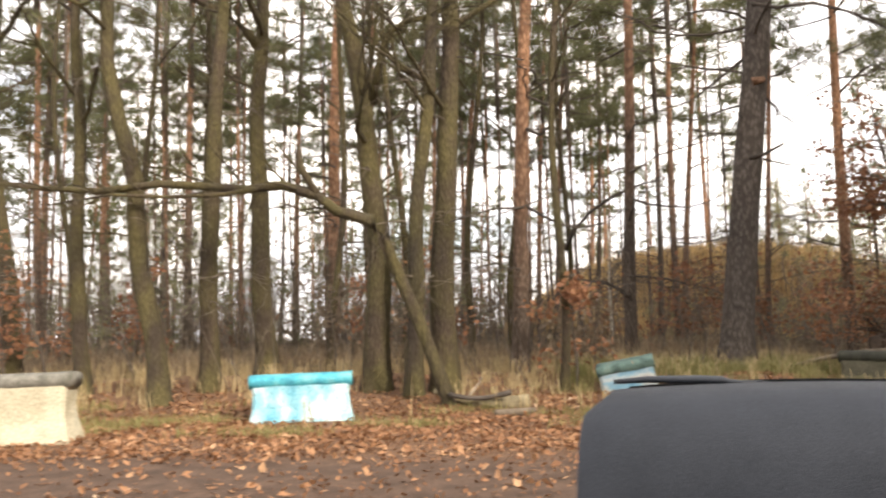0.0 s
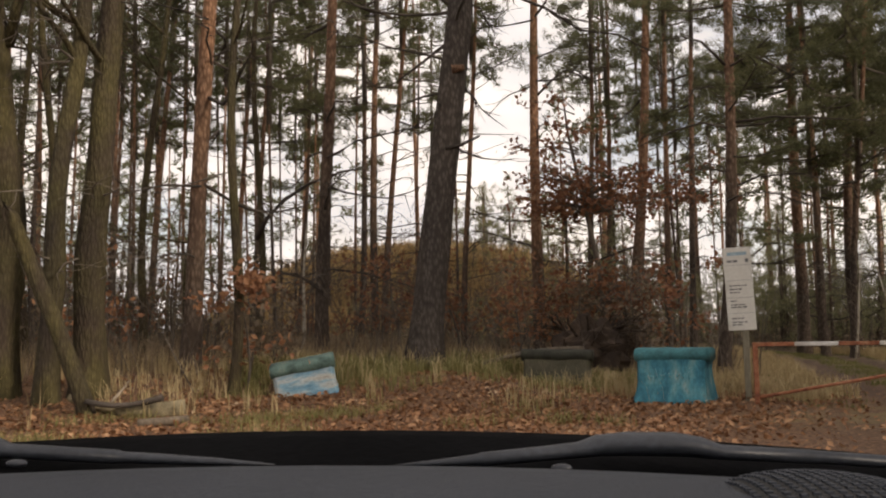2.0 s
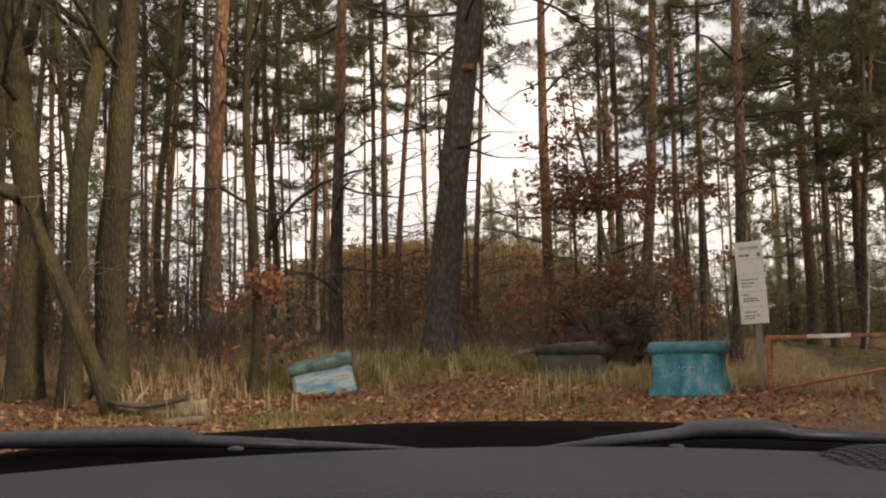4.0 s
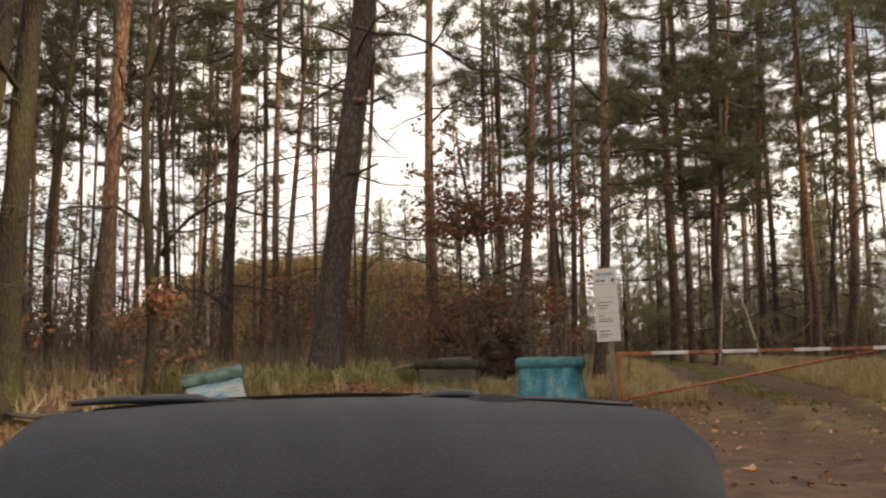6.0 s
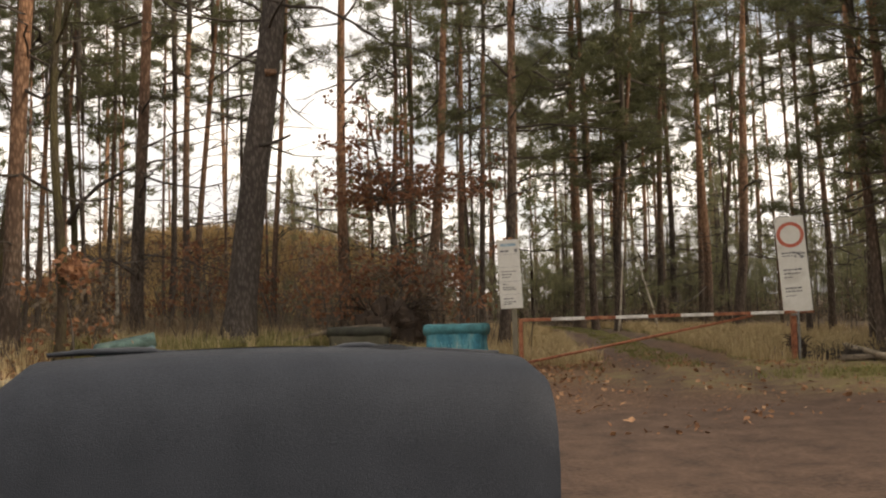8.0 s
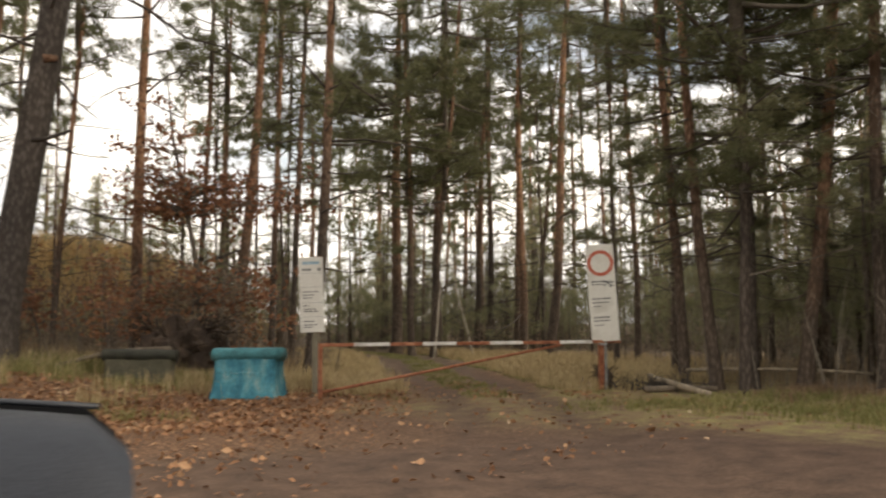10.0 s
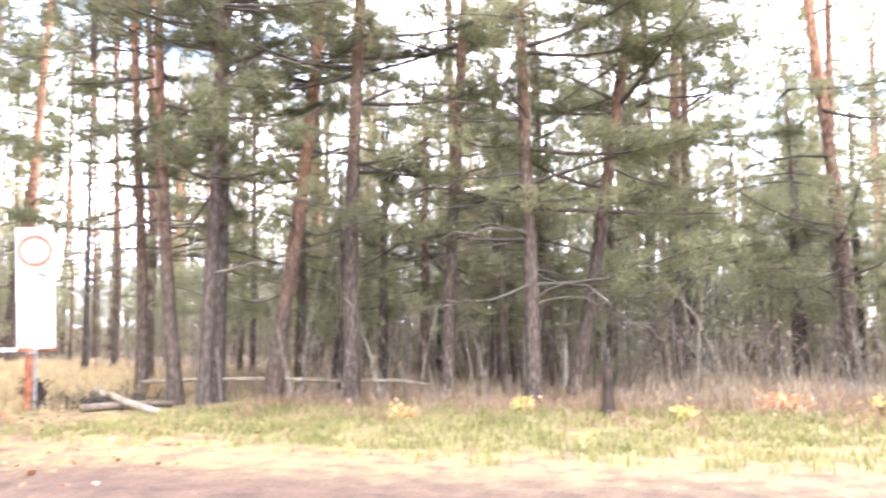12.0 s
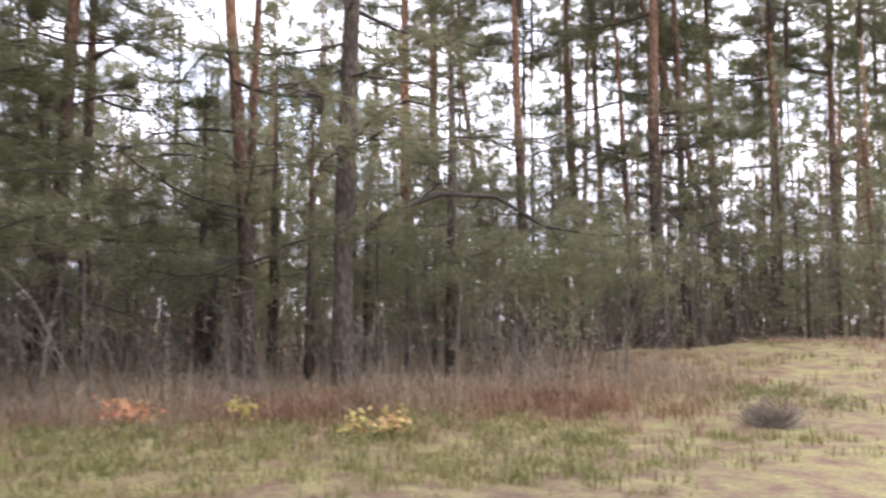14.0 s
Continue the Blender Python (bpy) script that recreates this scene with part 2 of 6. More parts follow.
def ground_material():
    m, n, l, b = nodes_of("forest_floor", 0.95)
    big, mid, fine = noise_tex(n, l, 0.5, 5.0), noise_tex(n, l, 3.0, 5.0), noise_tex(n, l, 22.0, 6.0)
    zone = n.new("ShaderNodeAttribute")
    zone.attribute_name = "zone"
    sep = n.new("ShaderNodeSeparateColor")
    l.new(zone.outputs["Color"], sep.inputs[0])
    soil = ramp(n, l, mid.outputs["Fac"], [(0.3, (0.07, 0.05, 0.035)), (0.55, (0.14, 0.10, 0.065)), (0.75, (0.22, 0.16, 0.10))]).outputs["Color"]
    leaf = ramp(n, l, fine.outputs["Fac"], [(0.3, (0.06, 0.033, 0.02)), (0.5, (0.14, 0.076, 0.044)), (0.72, (0.27, 0.16, 0.092))]).outputs["Color"]
    dirt = ramp(n, l, mid.outputs["Fac"], [(0.3, (0.062, 0.039, 0.028)), (0.7, (0.128, 0.08, 0.056))]).outputs["Color"]
    moss = ramp(n, l, mid.outputs["Fac"], [(0.32, (0.19, 0.115, 0.07)), (0.43, (0.24, 0.16, 0.095)), (0.52, (0.265, 0.22, 0.095)), (0.66, (0.30, 0.28, 0.105))]).outputs["Color"]
    c = mixed(n, l, sep.outputs[0], soil, leaf)
    c = mixed(n, l, sep.outputs[2], c, moss)
    c = mixed(n, l, sep.outputs[1], c, dirt)
    grain = ramp(n, l, fine.outputs["Fac"], [(0.3, (0.6, 0.6, 0.6)), (0.7, (1.2, 1.2, 1.2))]).outputs["Color"]
    l.new(mixed(n, l, 0.8, c, grain, "MULTIPLY"), b.inputs["Base Color"])
    bump(n, l, b, fine.outputs["Fac"], 0.5, 0.03)
    return m


# ---- mesh helpers ----
class Build:
    """Collects vertices and faces of one mesh."""

    def __init__(self):
        self.v, self.f, self.n = [], [], 0

    def tube(self, pts, radii, sides=6, rough=0.0, cap=True):
        first, k = self.n, len(pts)
        pts = [Vector(p) for p in pts]
        for i, (p, r) in enumerate(zip(pts, radii)):
            d = (pts[min(i + 1, k - 1)] - pts[max(i - 1, 0)]).normalized()
            a = d.orthogonal().normalized() if abs(d.z) < 0.9 else Vector((1, 0, 0))
            a = (a - d * a.dot(d)).normalized()
            c = d.cross(a)
            for s in range(sides):
                w = 2 * math.pi * s / sides
                rr = r * (1 + rough * noise.noise((p.x * 3 + math.cos(w) * 2, p.y * 3 + math.sin(w) * 2, p.z * 1.2)))
                self.v.append(tuple(p + a * (math.cos(w) * rr) + c * (math.sin(w) * rr)))
        for i in range(k - 1):
            for s in range(sides):
                t = (s + 1) % sides
                o = first + i * sides
                self.f.append((o + s, o + t, o + sides + t, o + sides + s))
        if cap:
            self.f.append(tuple(first + s for s in reversed(range(sides))))
            self.f.append(tuple(first + (k - 1) * sides + s for s in range(sides)))
        self.n += k * sides
        return self

    def polys(self, verts, size):
        """Adds an array of loose polygons of that many corners."""
        verts = np.asarray(verts).reshape(-1, 3)
        self.v.extend(map(tuple, verts.tolist()))
        idx = np.arange(len(verts)).reshape(-1, size) + self.n
        self.f.extend(map(tuple, idx.tolist()))
        self.n += len(verts)
        return self

    def box(self, lo, hi):
        (a, b, c), (d, e, f) = lo, hi
        o = self.n
        self.v += [(a, b, c), (d, b, c), (d, e, c), (a, e, c), (a, b, f), (d, b, f), (d, e, f), (a, e, f)]
        self.f += [tuple(o + i for i in q) for q in ((3, 2, 1, 0), (4, 5, 6, 7), (0, 1, 5, 4), (1, 2, 6, 5), (2, 3, 7, 6), (3, 0, 4, 7))]
        self.n += 8
        return self

    def mesh(self, name, material, smooth_faces=True):
        me = bpy.data.meshes.new(name)
        me.from_pydata(self.v, [], self.f)
        me.materials.append(material)
        if smooth_faces:
            me.polygons.foreach_set("use_smooth", [True] * len(me.polygons))
        me.update()
        return me


def part(name, me, parent, label="", at=None):
    ob = new(name, me)
    ob.parent = parent
    if at is not None:
        ob.matrix_basis = at
    if label:
        ob["label"] = label
    return ob


def thing(name, x, y, z, label, category, group="", turn=0.0):
    ob = new(name)
    ob.matrix_basis = pose(x, y, z, 0, 0, turn)
    return tagged(ob, label, category, group)


def bevelled(bm, name, material, width=0.01, segments=2):
    bmesh.ops.bevel(bm, geom=list(bm.edges), offset=width, segments=segments, affect="EDGES", profile=0.6)
    me = bpy.data.meshes.new(name)
    bm.to_mesh(me)
    bm.free()
    me.materials.append(material)
    return me


def box_mesh(name, material, lo, hi, width=0.01):
    bm = bmesh.new()
    bmesh.ops.create_cube(bm, size=1)
    for v in bm.verts:
        v.co = Vector([lo[i] + (v.co[i] + 0.5) * (hi[i] - lo[i]) for i in range(3)])
    return bevelled(bm, name, material, width)


def unit(a):
    return a / np.maximum(np.linalg.norm(a, axis=-1, keepdims=True), 1e-9)


def needle_tris(rng, centres, per, length, width, up=0.35):
    """Tufts of needles: narrow triangles that fan out of each centre."""
    c = np.repeat(np.asarray(centres), per, 0)
    d = unit(rng.normal(size=c.shape) + (0, 0, up))
    s = unit(np.cross(d, rng.normal(size=c.shape)))
    ln = length * rng.uniform(0.6, 1.25, (len(c), 1))
    c = c + rng.normal(size=c.shape) * length * 0.22
    return np.stack([c - s * width / 2, c + s * width / 2, c + d * ln], 1)


def leaf_quads(rng, centres, size, flat=0.0):
    """Folded leaves: two triangles each, as one four-cornered face bent along its middle."""
    c = np.asarray(centres)
    n = unit(rng.normal(size=c.shape) * (1 - flat) + np.array((0, 0, 1.0)) * flat * 1.6)
    a = unit(np.cross(n, rng.normal(size=c.shape)))
    b = np.cross(n, a)
    ln = size * rng.uniform(0.6, 1.3, (len(c), 1))
    return np.stack([c - a * ln * 0.5, c + b * ln * 0.33 + n * ln * 0.12, c + a * ln * 0.5 + n * ln * 0.1, c - b * ln * 0.3 + n * ln * 0.14], 1)


# ---- ground ----
def build_ground():
    xs = np.concatenate([[-3000, -900, -300, -120, -60], np.arange(-30, 56.1, 0.5), [75, 120, 300, 900, 3000]])
    ys = np.concatenate([[-3000, -900, -300, -120, -60], np.arange(-34, 70.1, 0.5), [90, 140, 300, 900, 3000]])
    b, zone = Build(), []
    for y in ys:
        for x in xs:
            far = abs(x) > 100 or abs(y) > 100
            b.v.append((float(x), float(y), 0.0 if far else height(float(x), float(y))))
            d = abs(path_offset(x, y)) if not far else 9
            rut = math.exp(-((d - 0.78) / 0.34) ** 4)
            w = noise.noise((x * 0.4, y * 0.4, 3)) * 0.9
            yard = (1 - smooth((d - 1.5 + w) / 1.4)) * (1 - smooth((y - 11.4 + 0.62 * (x - 13)) / 2.2))
            road = 1 - smooth((math.hypot(x - 4.5, (y - 1.5) * 1.0) - 6.6 + w) / 1.6)
            strip = (1 - smooth((y + 0.25 * x - 10.2 + w) / 2.0)) * smooth((y + 0.25 * x + 8) / 2.0) * (1 - smooth((x - 12.5 + w) / 2.0)) * smooth((y + 0.6 * (x - 9) + 3.5) / 2.0)
            leaf = (1 - smooth((x - 12.0 + w) / 3.0)) * (1 - smooth((y - 24 + w * 2) / 5)) * smooth((y - 8.0 + w) / 2.0)
            moss = smooth((x - 13.5 + 0.3 * y + w) / 2.5) * (1 - smooth((y - 11 + w) / 3)) * (1 - smooth((x - 30) / 4))
            moss = max(moss * 0.7, 0.85 * math.exp(-((x - 15.5) ** 2 + (y + 7.5) ** 2) / 36.0), 0.9 * math.exp(-((x - 22.0) ** 2 + (y + 11.0) ** 2) / 60.0))
            hill = math.exp(-math.hypot((x - 18.0) / 12.5, (y - 51.0) / 12.0) ** 4)
            moss, leaf = max(moss, 0.35 * hill), max(leaf, 0.75 * hill)
            moss = max(moss, 0.75 * smooth((x - 19.0) / 2.0) * (1 - smooth((y - 12.5) / 3.0)))
            near_track = (1 - smooth((d - 2.2 + w) / 1.2)) * (1 - smooth((y - 17) / 4))
            leaf = max(leaf, 0.9 * near_track)
            zone += [min(1, leaf), min(1, max(rut * 0.9 * (1 - smooth((y - 36) / 4)), yard * 0.45, road, strip)), min(1, moss), 1.0]
    nx = len(xs)
    b.f = [(j * nx + i, j * nx + i + 1, (j + 1) * nx + i + 1, (j + 1) * nx + i) for j in range(len(ys) - 1) for i in range(nx - 1)]
    me = b.mesh("ground", ground_material())
    me.color_attributes.new("zone", "FLOAT_COLOR", "POINT").data.foreach_set("color", zone)
    return tagged(new("ground", me), "leaf-strewn sandy forest floor with a rutted dirt track", "ground", kind="structure")


build_ground()


# ---- trees ----
def crown_mesh(name, seed, tall, wide, limbs, tufts, low, material, tuft_len=0.34, tuft_w=0.05, per=15):
    """A pine crown from z = 0 up: a tapering leader, bent limbs and tufts of needles at their outer ends."""
    rng = np.random.default_rng(seed)
    rnd = random.Random(seed)
    wood, cs = Build(), []
    wood.tube([(0, 0, -0.2), (0.08, 0.05, tall * 0.5), (0.0, 0.1, tall)], [0.1, 0.06, 0.015], 6)
    for i in range(limbs):
        u = (i + rnd.random()) / limbs
        z = tall * (0.02 + 0.93 * u)
        prof = (low + (1 - low) * math.sin(math.pi * min(1, u * 1.25))) if low < 0.8 else (1.08 - u)
        reach = wide * max(0.22, prof) * rnd.uniform(0.55, 1.15)
        a = rnd.uniform(0, 2 * math.pi)
        rise = rnd.uniform(-0.15, 0.4) * reach
        bend = rnd.uniform(-0.4, 0.4)
        pts = [(math.cos(a + bend * q) * reach * q, math.sin(a + bend * q) * reach * q, z + rise * q * q - 0.08 * reach * math.sin(3 * q)) for q in (0, 0.25, 0.5, 0.75, 1.0)]
        lw = 0.62 if low > 0.8 else 1.0
        wood.tube(pts, [0.045 * lw, 0.035 * lw, 0.026 * lw, 0.018 * lw, 0.008 * lw], 4, cap=False)
        sprays = []
        for _ in range(4):
            q = rnd.uniform(0.4, 1.05)
            k = min(int(q * 4), 3)
            p = Vector(pts[k]).lerp(Vector(pts[k + 1]), min(q * 4 - k, 1.2))
            sprays.append(p + Vector((rnd.gauss(0, 0.2), rnd.gauss(0, 0.2), 0.04)))
        for _ in range(max(4, int(tufts / limbs * (0.5 + prof)))):
            cs.append(rnd.choice(sprays) + Vector((rnd.gauss(0, 0.24), rnd.gauss(0, 0.24), rnd.gauss(0.03, 0.08))))
    leaves = Build().polys(needle_tris(rng, np.array([tuple(c) for c in cs]), per, tuft_len, tuft_w), 3)
    return wood.mesh(name + "_limbs", TWIG), leaves.mesh(name, material, False)


HIGH_CROWNS = [crown_mesh("crown", 11 + i, 8.5, 3.0, 24, 215, 0.55, NEEDLES, 0.33, 0.03, 21) for i in range(5)]
FAR_CROWNS = [crown_mesh("crown", 71 + i, 8.5, 3.0, 22, 210, 0.55, NEEDLES, 0.30, 0.034, 18) for i in range(4)]
YOUNG_CROWNS = [crown_mesh("crown", 31 + i, 6.5, 2.1, 34, 230, 0.9, YOUNG, 0.27, 0.021, 22) for i in range(4)]

def bough_mesh(seed, material):
    """One living bough, pointing along x, 2.4 m long, with needles on its outer twigs."""
    rng, rnd = np.random.default_rng(seed), random.Random(seed)
    wood, cs = Build(), []
    sag, twist = rnd.uniform(-0.1, 0.25), rnd.gauss(0, 0.3)
    pts = [Vector((2.4 * q, twist * q * q, -sag * math.sin(q * 3.1) + 0.25 * q * q)) for q in (0, 0.18, 0.38, 0.58, 0.8, 1.0)]
    wood.tube(pts, [0.034, 0.028, 0.022, 0.016, 0.011, 0.005], 5, cap=False)
    for _ in range(15):
        k = rnd.randint(1, 4)
        p = pts[k].lerp(pts[k + 1], rnd.random())
        e = p + Vector((rnd.uniform(0.1, 0.6), rnd.gauss(0, 0.5), rnd.uniform(-0.12, 0.22)))
        wood.tube([p, p.lerp(e, 0.5) + Vector((0, 0, 0.03)), e], [0.009, 0.006, 0.003], 3, cap=False)
        if p.x > 0.7:
            cs += [tuple(p.lerp(e, rnd.uniform(0.4, 1.1)) + Vector((rnd.gauss(0, 0.06), rnd.gauss(0, 0.06), rnd.gauss(0.02, 0.04)))) for _ in range(4)]
    leaves = Build().polys(needle_tris(rng, np.array(cs), 18, 0.2, 0.016, 0.25), 3)
    return wood.mesh("bough", DARK_TWIG), leaves.mesh("needles", material, False)


BOUGHS = [bough_mesh(300 + i, NEEDLES) for i in range(7)]
SOFT_BOUGHS = [bough_mesh(320 + i, YOUNG) for i in range(6)]


def boughs(tree, lx, ly, low, high, count, rnd, soft=False, towards=None, size=1.0):
    for _ in range(count):
        z = low + (high - low) * rnd.random() ** 0.7
        wood, leaves = rnd.choice(SOFT_BOUGHS if soft else BOUGHS)
        k = rnd.uniform(0.6, 1.35) * size
        turn = rnd.uniform(0, 360) if towards is None else towards + rnd.gauss(0, 55)
        b = part("bough", wood, tree, "", pose(lx * z, ly * z, z, 0, rnd.uniform(-14, 16), turn) @ Matrix.Diagonal((k, k, k, 1)))
        part("needles", leaves, b)["kind"] = "stuff"


TREE_RND = random.Random(4)
BOUGH_RND, TREE_RND_B = random.Random(44), random.Random(45)
PINES_AT = []


def branch_set(rnd, low, high, count, radius, lean):
    """Bare, arching dead branches in whorls along a trunk, one mesh each."""
    made = []
    z = low + rnd.random()
    while len(made) < count and z < high:
        for _ in range(rnd.choice((1, 2, 2, 3))):
            b = Build()
            zz = z + rnd.gauss(0, 0.08)
            a = rnd.uniform(0, 2 * math.pi)
            ln = rnd.uniform(0.25, 1.0) if rnd.random() < 0.35 else rnd.uniform(1.0, 3.4)
            droop, arch, twist = rnd.uniform(-0.35, 0.3), rnd.uniform(-0.16, 0.2), rnd.gauss(0, 0.25)
            pts = []
            for q in (0, 0.15, 0.32, 0.5, 0.68, 0.85, 1.0):
                aa = a + twist * q + rnd.gauss(0, 0.05)
                pts.append((lean[0] * zz + math.cos(aa) * ln * q, lean[1] * zz + math.sin(aa) * ln * q, zz + droop * ln * q * q + arch * ln * math.sin(q * 3.3) + rnd.gauss(0, 0.015)))
            r = min(radius * 0.24, 0.012 + 0.010 * ln)
            b.tube(pts, [r, r * 0.85, r * 0.72, r * 0.58, r * 0.44, r * 0.3, r * 0.15], 4, cap=False)
            for _ in range(int(ln * 3)):
                k = rnd.randint(2, 5)
                p = Vector(pts[k]).lerp(Vector(pts[k + 1]), rnd.random())
                e = p + Vector((math.cos(a) + rnd.gauss(0, 0.8), math.sin(a) + rnd.gauss(0, 0.8), rnd.gauss(0.0, 0.5))) * (0.22 * ln * rnd.uniform(0.5, 1.2))
                b.tube([p, p.lerp(e, 0.5) + Vector((0, 0, rnd.uniform(-0.05, 0.06))), e], [r * 0.35, r * 0.25, r * 0.1], 3, cap=False)
            made.append(b)
        z += rnd.uniform(0.35, 0.9)
    return made


def pine(x, y, r, lx=0.0, ly=0.0, tall=None, crown=None, dead=None, full=False, detail=True, near=True):
    """A Scots pine whose foot stands at (x, y) with radius r, and which leans by lx, ly metres a metre."""
    rnd = TREE_RND
    PINES_AT.append((x, y))
    tall = tall or min(24, 12 + r * 38) * rnd.uniform(0.92, 1.1)
    low = x > 17 and -1 < y < 13
    far_low = 24 < x < 27 and 20 < y < 33
    crown = crown or tall * (rnd.uniform(0.28, 0.4) if far_low else rnd.uniform(0.36, 0.48) if low and y > 3 else rnd.uniform(0.42, 0.55) if low else rnd.uniform(0.5, 0.64))
    z = height(x, y)
    tree = thing("pine_tree", x, y, z, rnd.choice((
        "slender Scots pine with grey plated foot and orange upper bark", "tall Scots pine with bare lower trunk and dark green crown",
        "Scots pine with dead side branches, standing in leaf litter")), "tree", "pines of the forest")
    r *= 0.82
    w1, w2 = rnd.uniform(0, 6), rnd.uniform(0, 6)
    wob = r * (0.25 if r > 0.25 else 0.6)
    pts, rad = [], []
    n = 20 if detail else 8
    for i in range(n):
        q = (i / (n - 1)) ** 1.5
        h = -0.35 + (tall + 0.35) * q
        k = h * 0.28
        damp = min(1.0, max(h, 0) / 2.5)
        pts.append((lx * h + damp * wob * math.sin(k + w1), ly * h + damp * wob * math.sin(k * 1.2 + w2), h))
        rad.append(r * (1.04 - 0.86 * q ** 1.1) + r * 0.45 * math.exp(-max(h, 0) / 0.3))
    part("trunk", Build().tube(pts, rad, 12 if detail else 7, 0.12).mesh("trunk", GREY_PINE_BARK if r > 0.3 or (x > 22 and -3 < y < -2) else PINE_BARK), tree)
    if detail:
        sets = branch_set(rnd, 1.6, crown + 1.5, dead or (rnd.randint(14, 22) if near else 9), r, (lx, ly))
        if near:
            for b in sets:
                # Light in the bark colour: lit branches on right-hand pines paler, backlit ones dark.
                part("branch", b.mesh("branch", TWIG if x > 17 and y < 13 and TREE_RND_B.random() < 0.6 else DARK_TWIG), tree)
        else:
            b = Build()
            for k in sets:
                b.f += [tuple(i + b.n for i in f) for f in k.f]
                b.v += k.v
                b.n += k.n
            part("dead_wood", b.mesh("dead_wood", DARK_TWIG), tree)["kind"] = "stuff"
    if detail and near and x > 16 and y < 13 and r < 0.2:
        boughs(tree, lx, ly, 2.0 if y > -1 else 3.0, crown + 1.0, 14 if y > 3 else 8, BOUGH_RND, size=0.75 if y > 8.5 else 1.0)
        if y < 8.5:
            boughs(tree, lx, ly, 1.3, 6.5, 4, BOUGH_RND, True, 190)
    elif detail and near and y > 13:
        boughs(tree, lx, ly, crown * 0.6, crown + 1.0, 3, BOUGH_RND)
    limbs, leaves = rnd.choice(YOUNG_CROWNS if full else HIGH_CROWNS if near else FAR_CROWNS)
    sc = (tall - crown) / (6.5 if full else 8.5) * rnd.uniform(0.95, 1.15)
    wide = sc * rnd.uniform(0.8, 1.15) if full else max(0.75, sc) * rnd.uniform(0.75, 1.05)
    at = pose(lx * crown, ly * crown, crown, 0, 0, rnd.uniform(0, 360)) @ Matrix.Diagonal((wide, wide, sc, 1))
    c = part("crown", leaves, tree, "tufted dark green needles", at)
    part("limb_wood", limbs, c)["kind"] = "stuff"
    return tree


def young_pine(x, y, tall):
    rnd = TREE_RND
    PINES_AT.append((x, y))
    tree = thing("young_pine", x, y, height(x, y), "young bushy pine with green needles down to the ground", "tree", "young pines under the tall trees")
    r = 0.018 * tall
    part("trunk", Build().tube([(0, 0, -0.2), (0.04, 0, tall * 0.5), (0, 0.05, tall * 0.97)], [r, r * 0.6, 0.01], 7, 0.1).mesh("trunk", PINE_BARK), tree)
    limbs, leaves = rnd.choice(YOUNG_CROWNS)
    sc = tall * 0.8 / 6.5
    wide = sc * rnd.uniform(0.75, 1.1)
    at = pose(0, 0, tall * 0.22, 0, 0, rnd.uniform(0, 360)) @ Matrix.Diagonal((wide, wide, sc, 1))
    c = part("crown", leaves, tree, "", at)
    part("limb_wood", limbs, c)["kind"] = "stuff"
    return tree


def grow(b, rnd, p, d, length, r, depth, up=0.1):
    """A bare limb with its twigs, by repeated forking."""
    pts, rad, q = [p], [r], p.copy()
    n = 5
    for i in range(n):
        d = (d + Vector((rnd.gauss(0, 0.2), rnd.gauss(0, 0.2), rnd.gauss(up, 0.16)))).normalized()
        q = q + d * (length / n)
        pts.append(q.copy())
        rad.append(r * (1 - 0.8 * (i + 1) / n) + 0.003)
        if depth and i:
            for _ in range(rnd.choice((1, 1, 2))):
                s = (d + Vector((rnd.gauss(0, 0.8), rnd.gauss(0, 0.8), rnd.gauss(0.1, 0.5)))).normalized()
                grow(b, rnd, q.copy(), s, length * rnd.uniform(0.35, 0.6), rad[-1] * 0.6, depth - 1, up)
    b.tube(pts, rad, 7 if depth > 1 else (4 if depth else 3), 0.05, False)


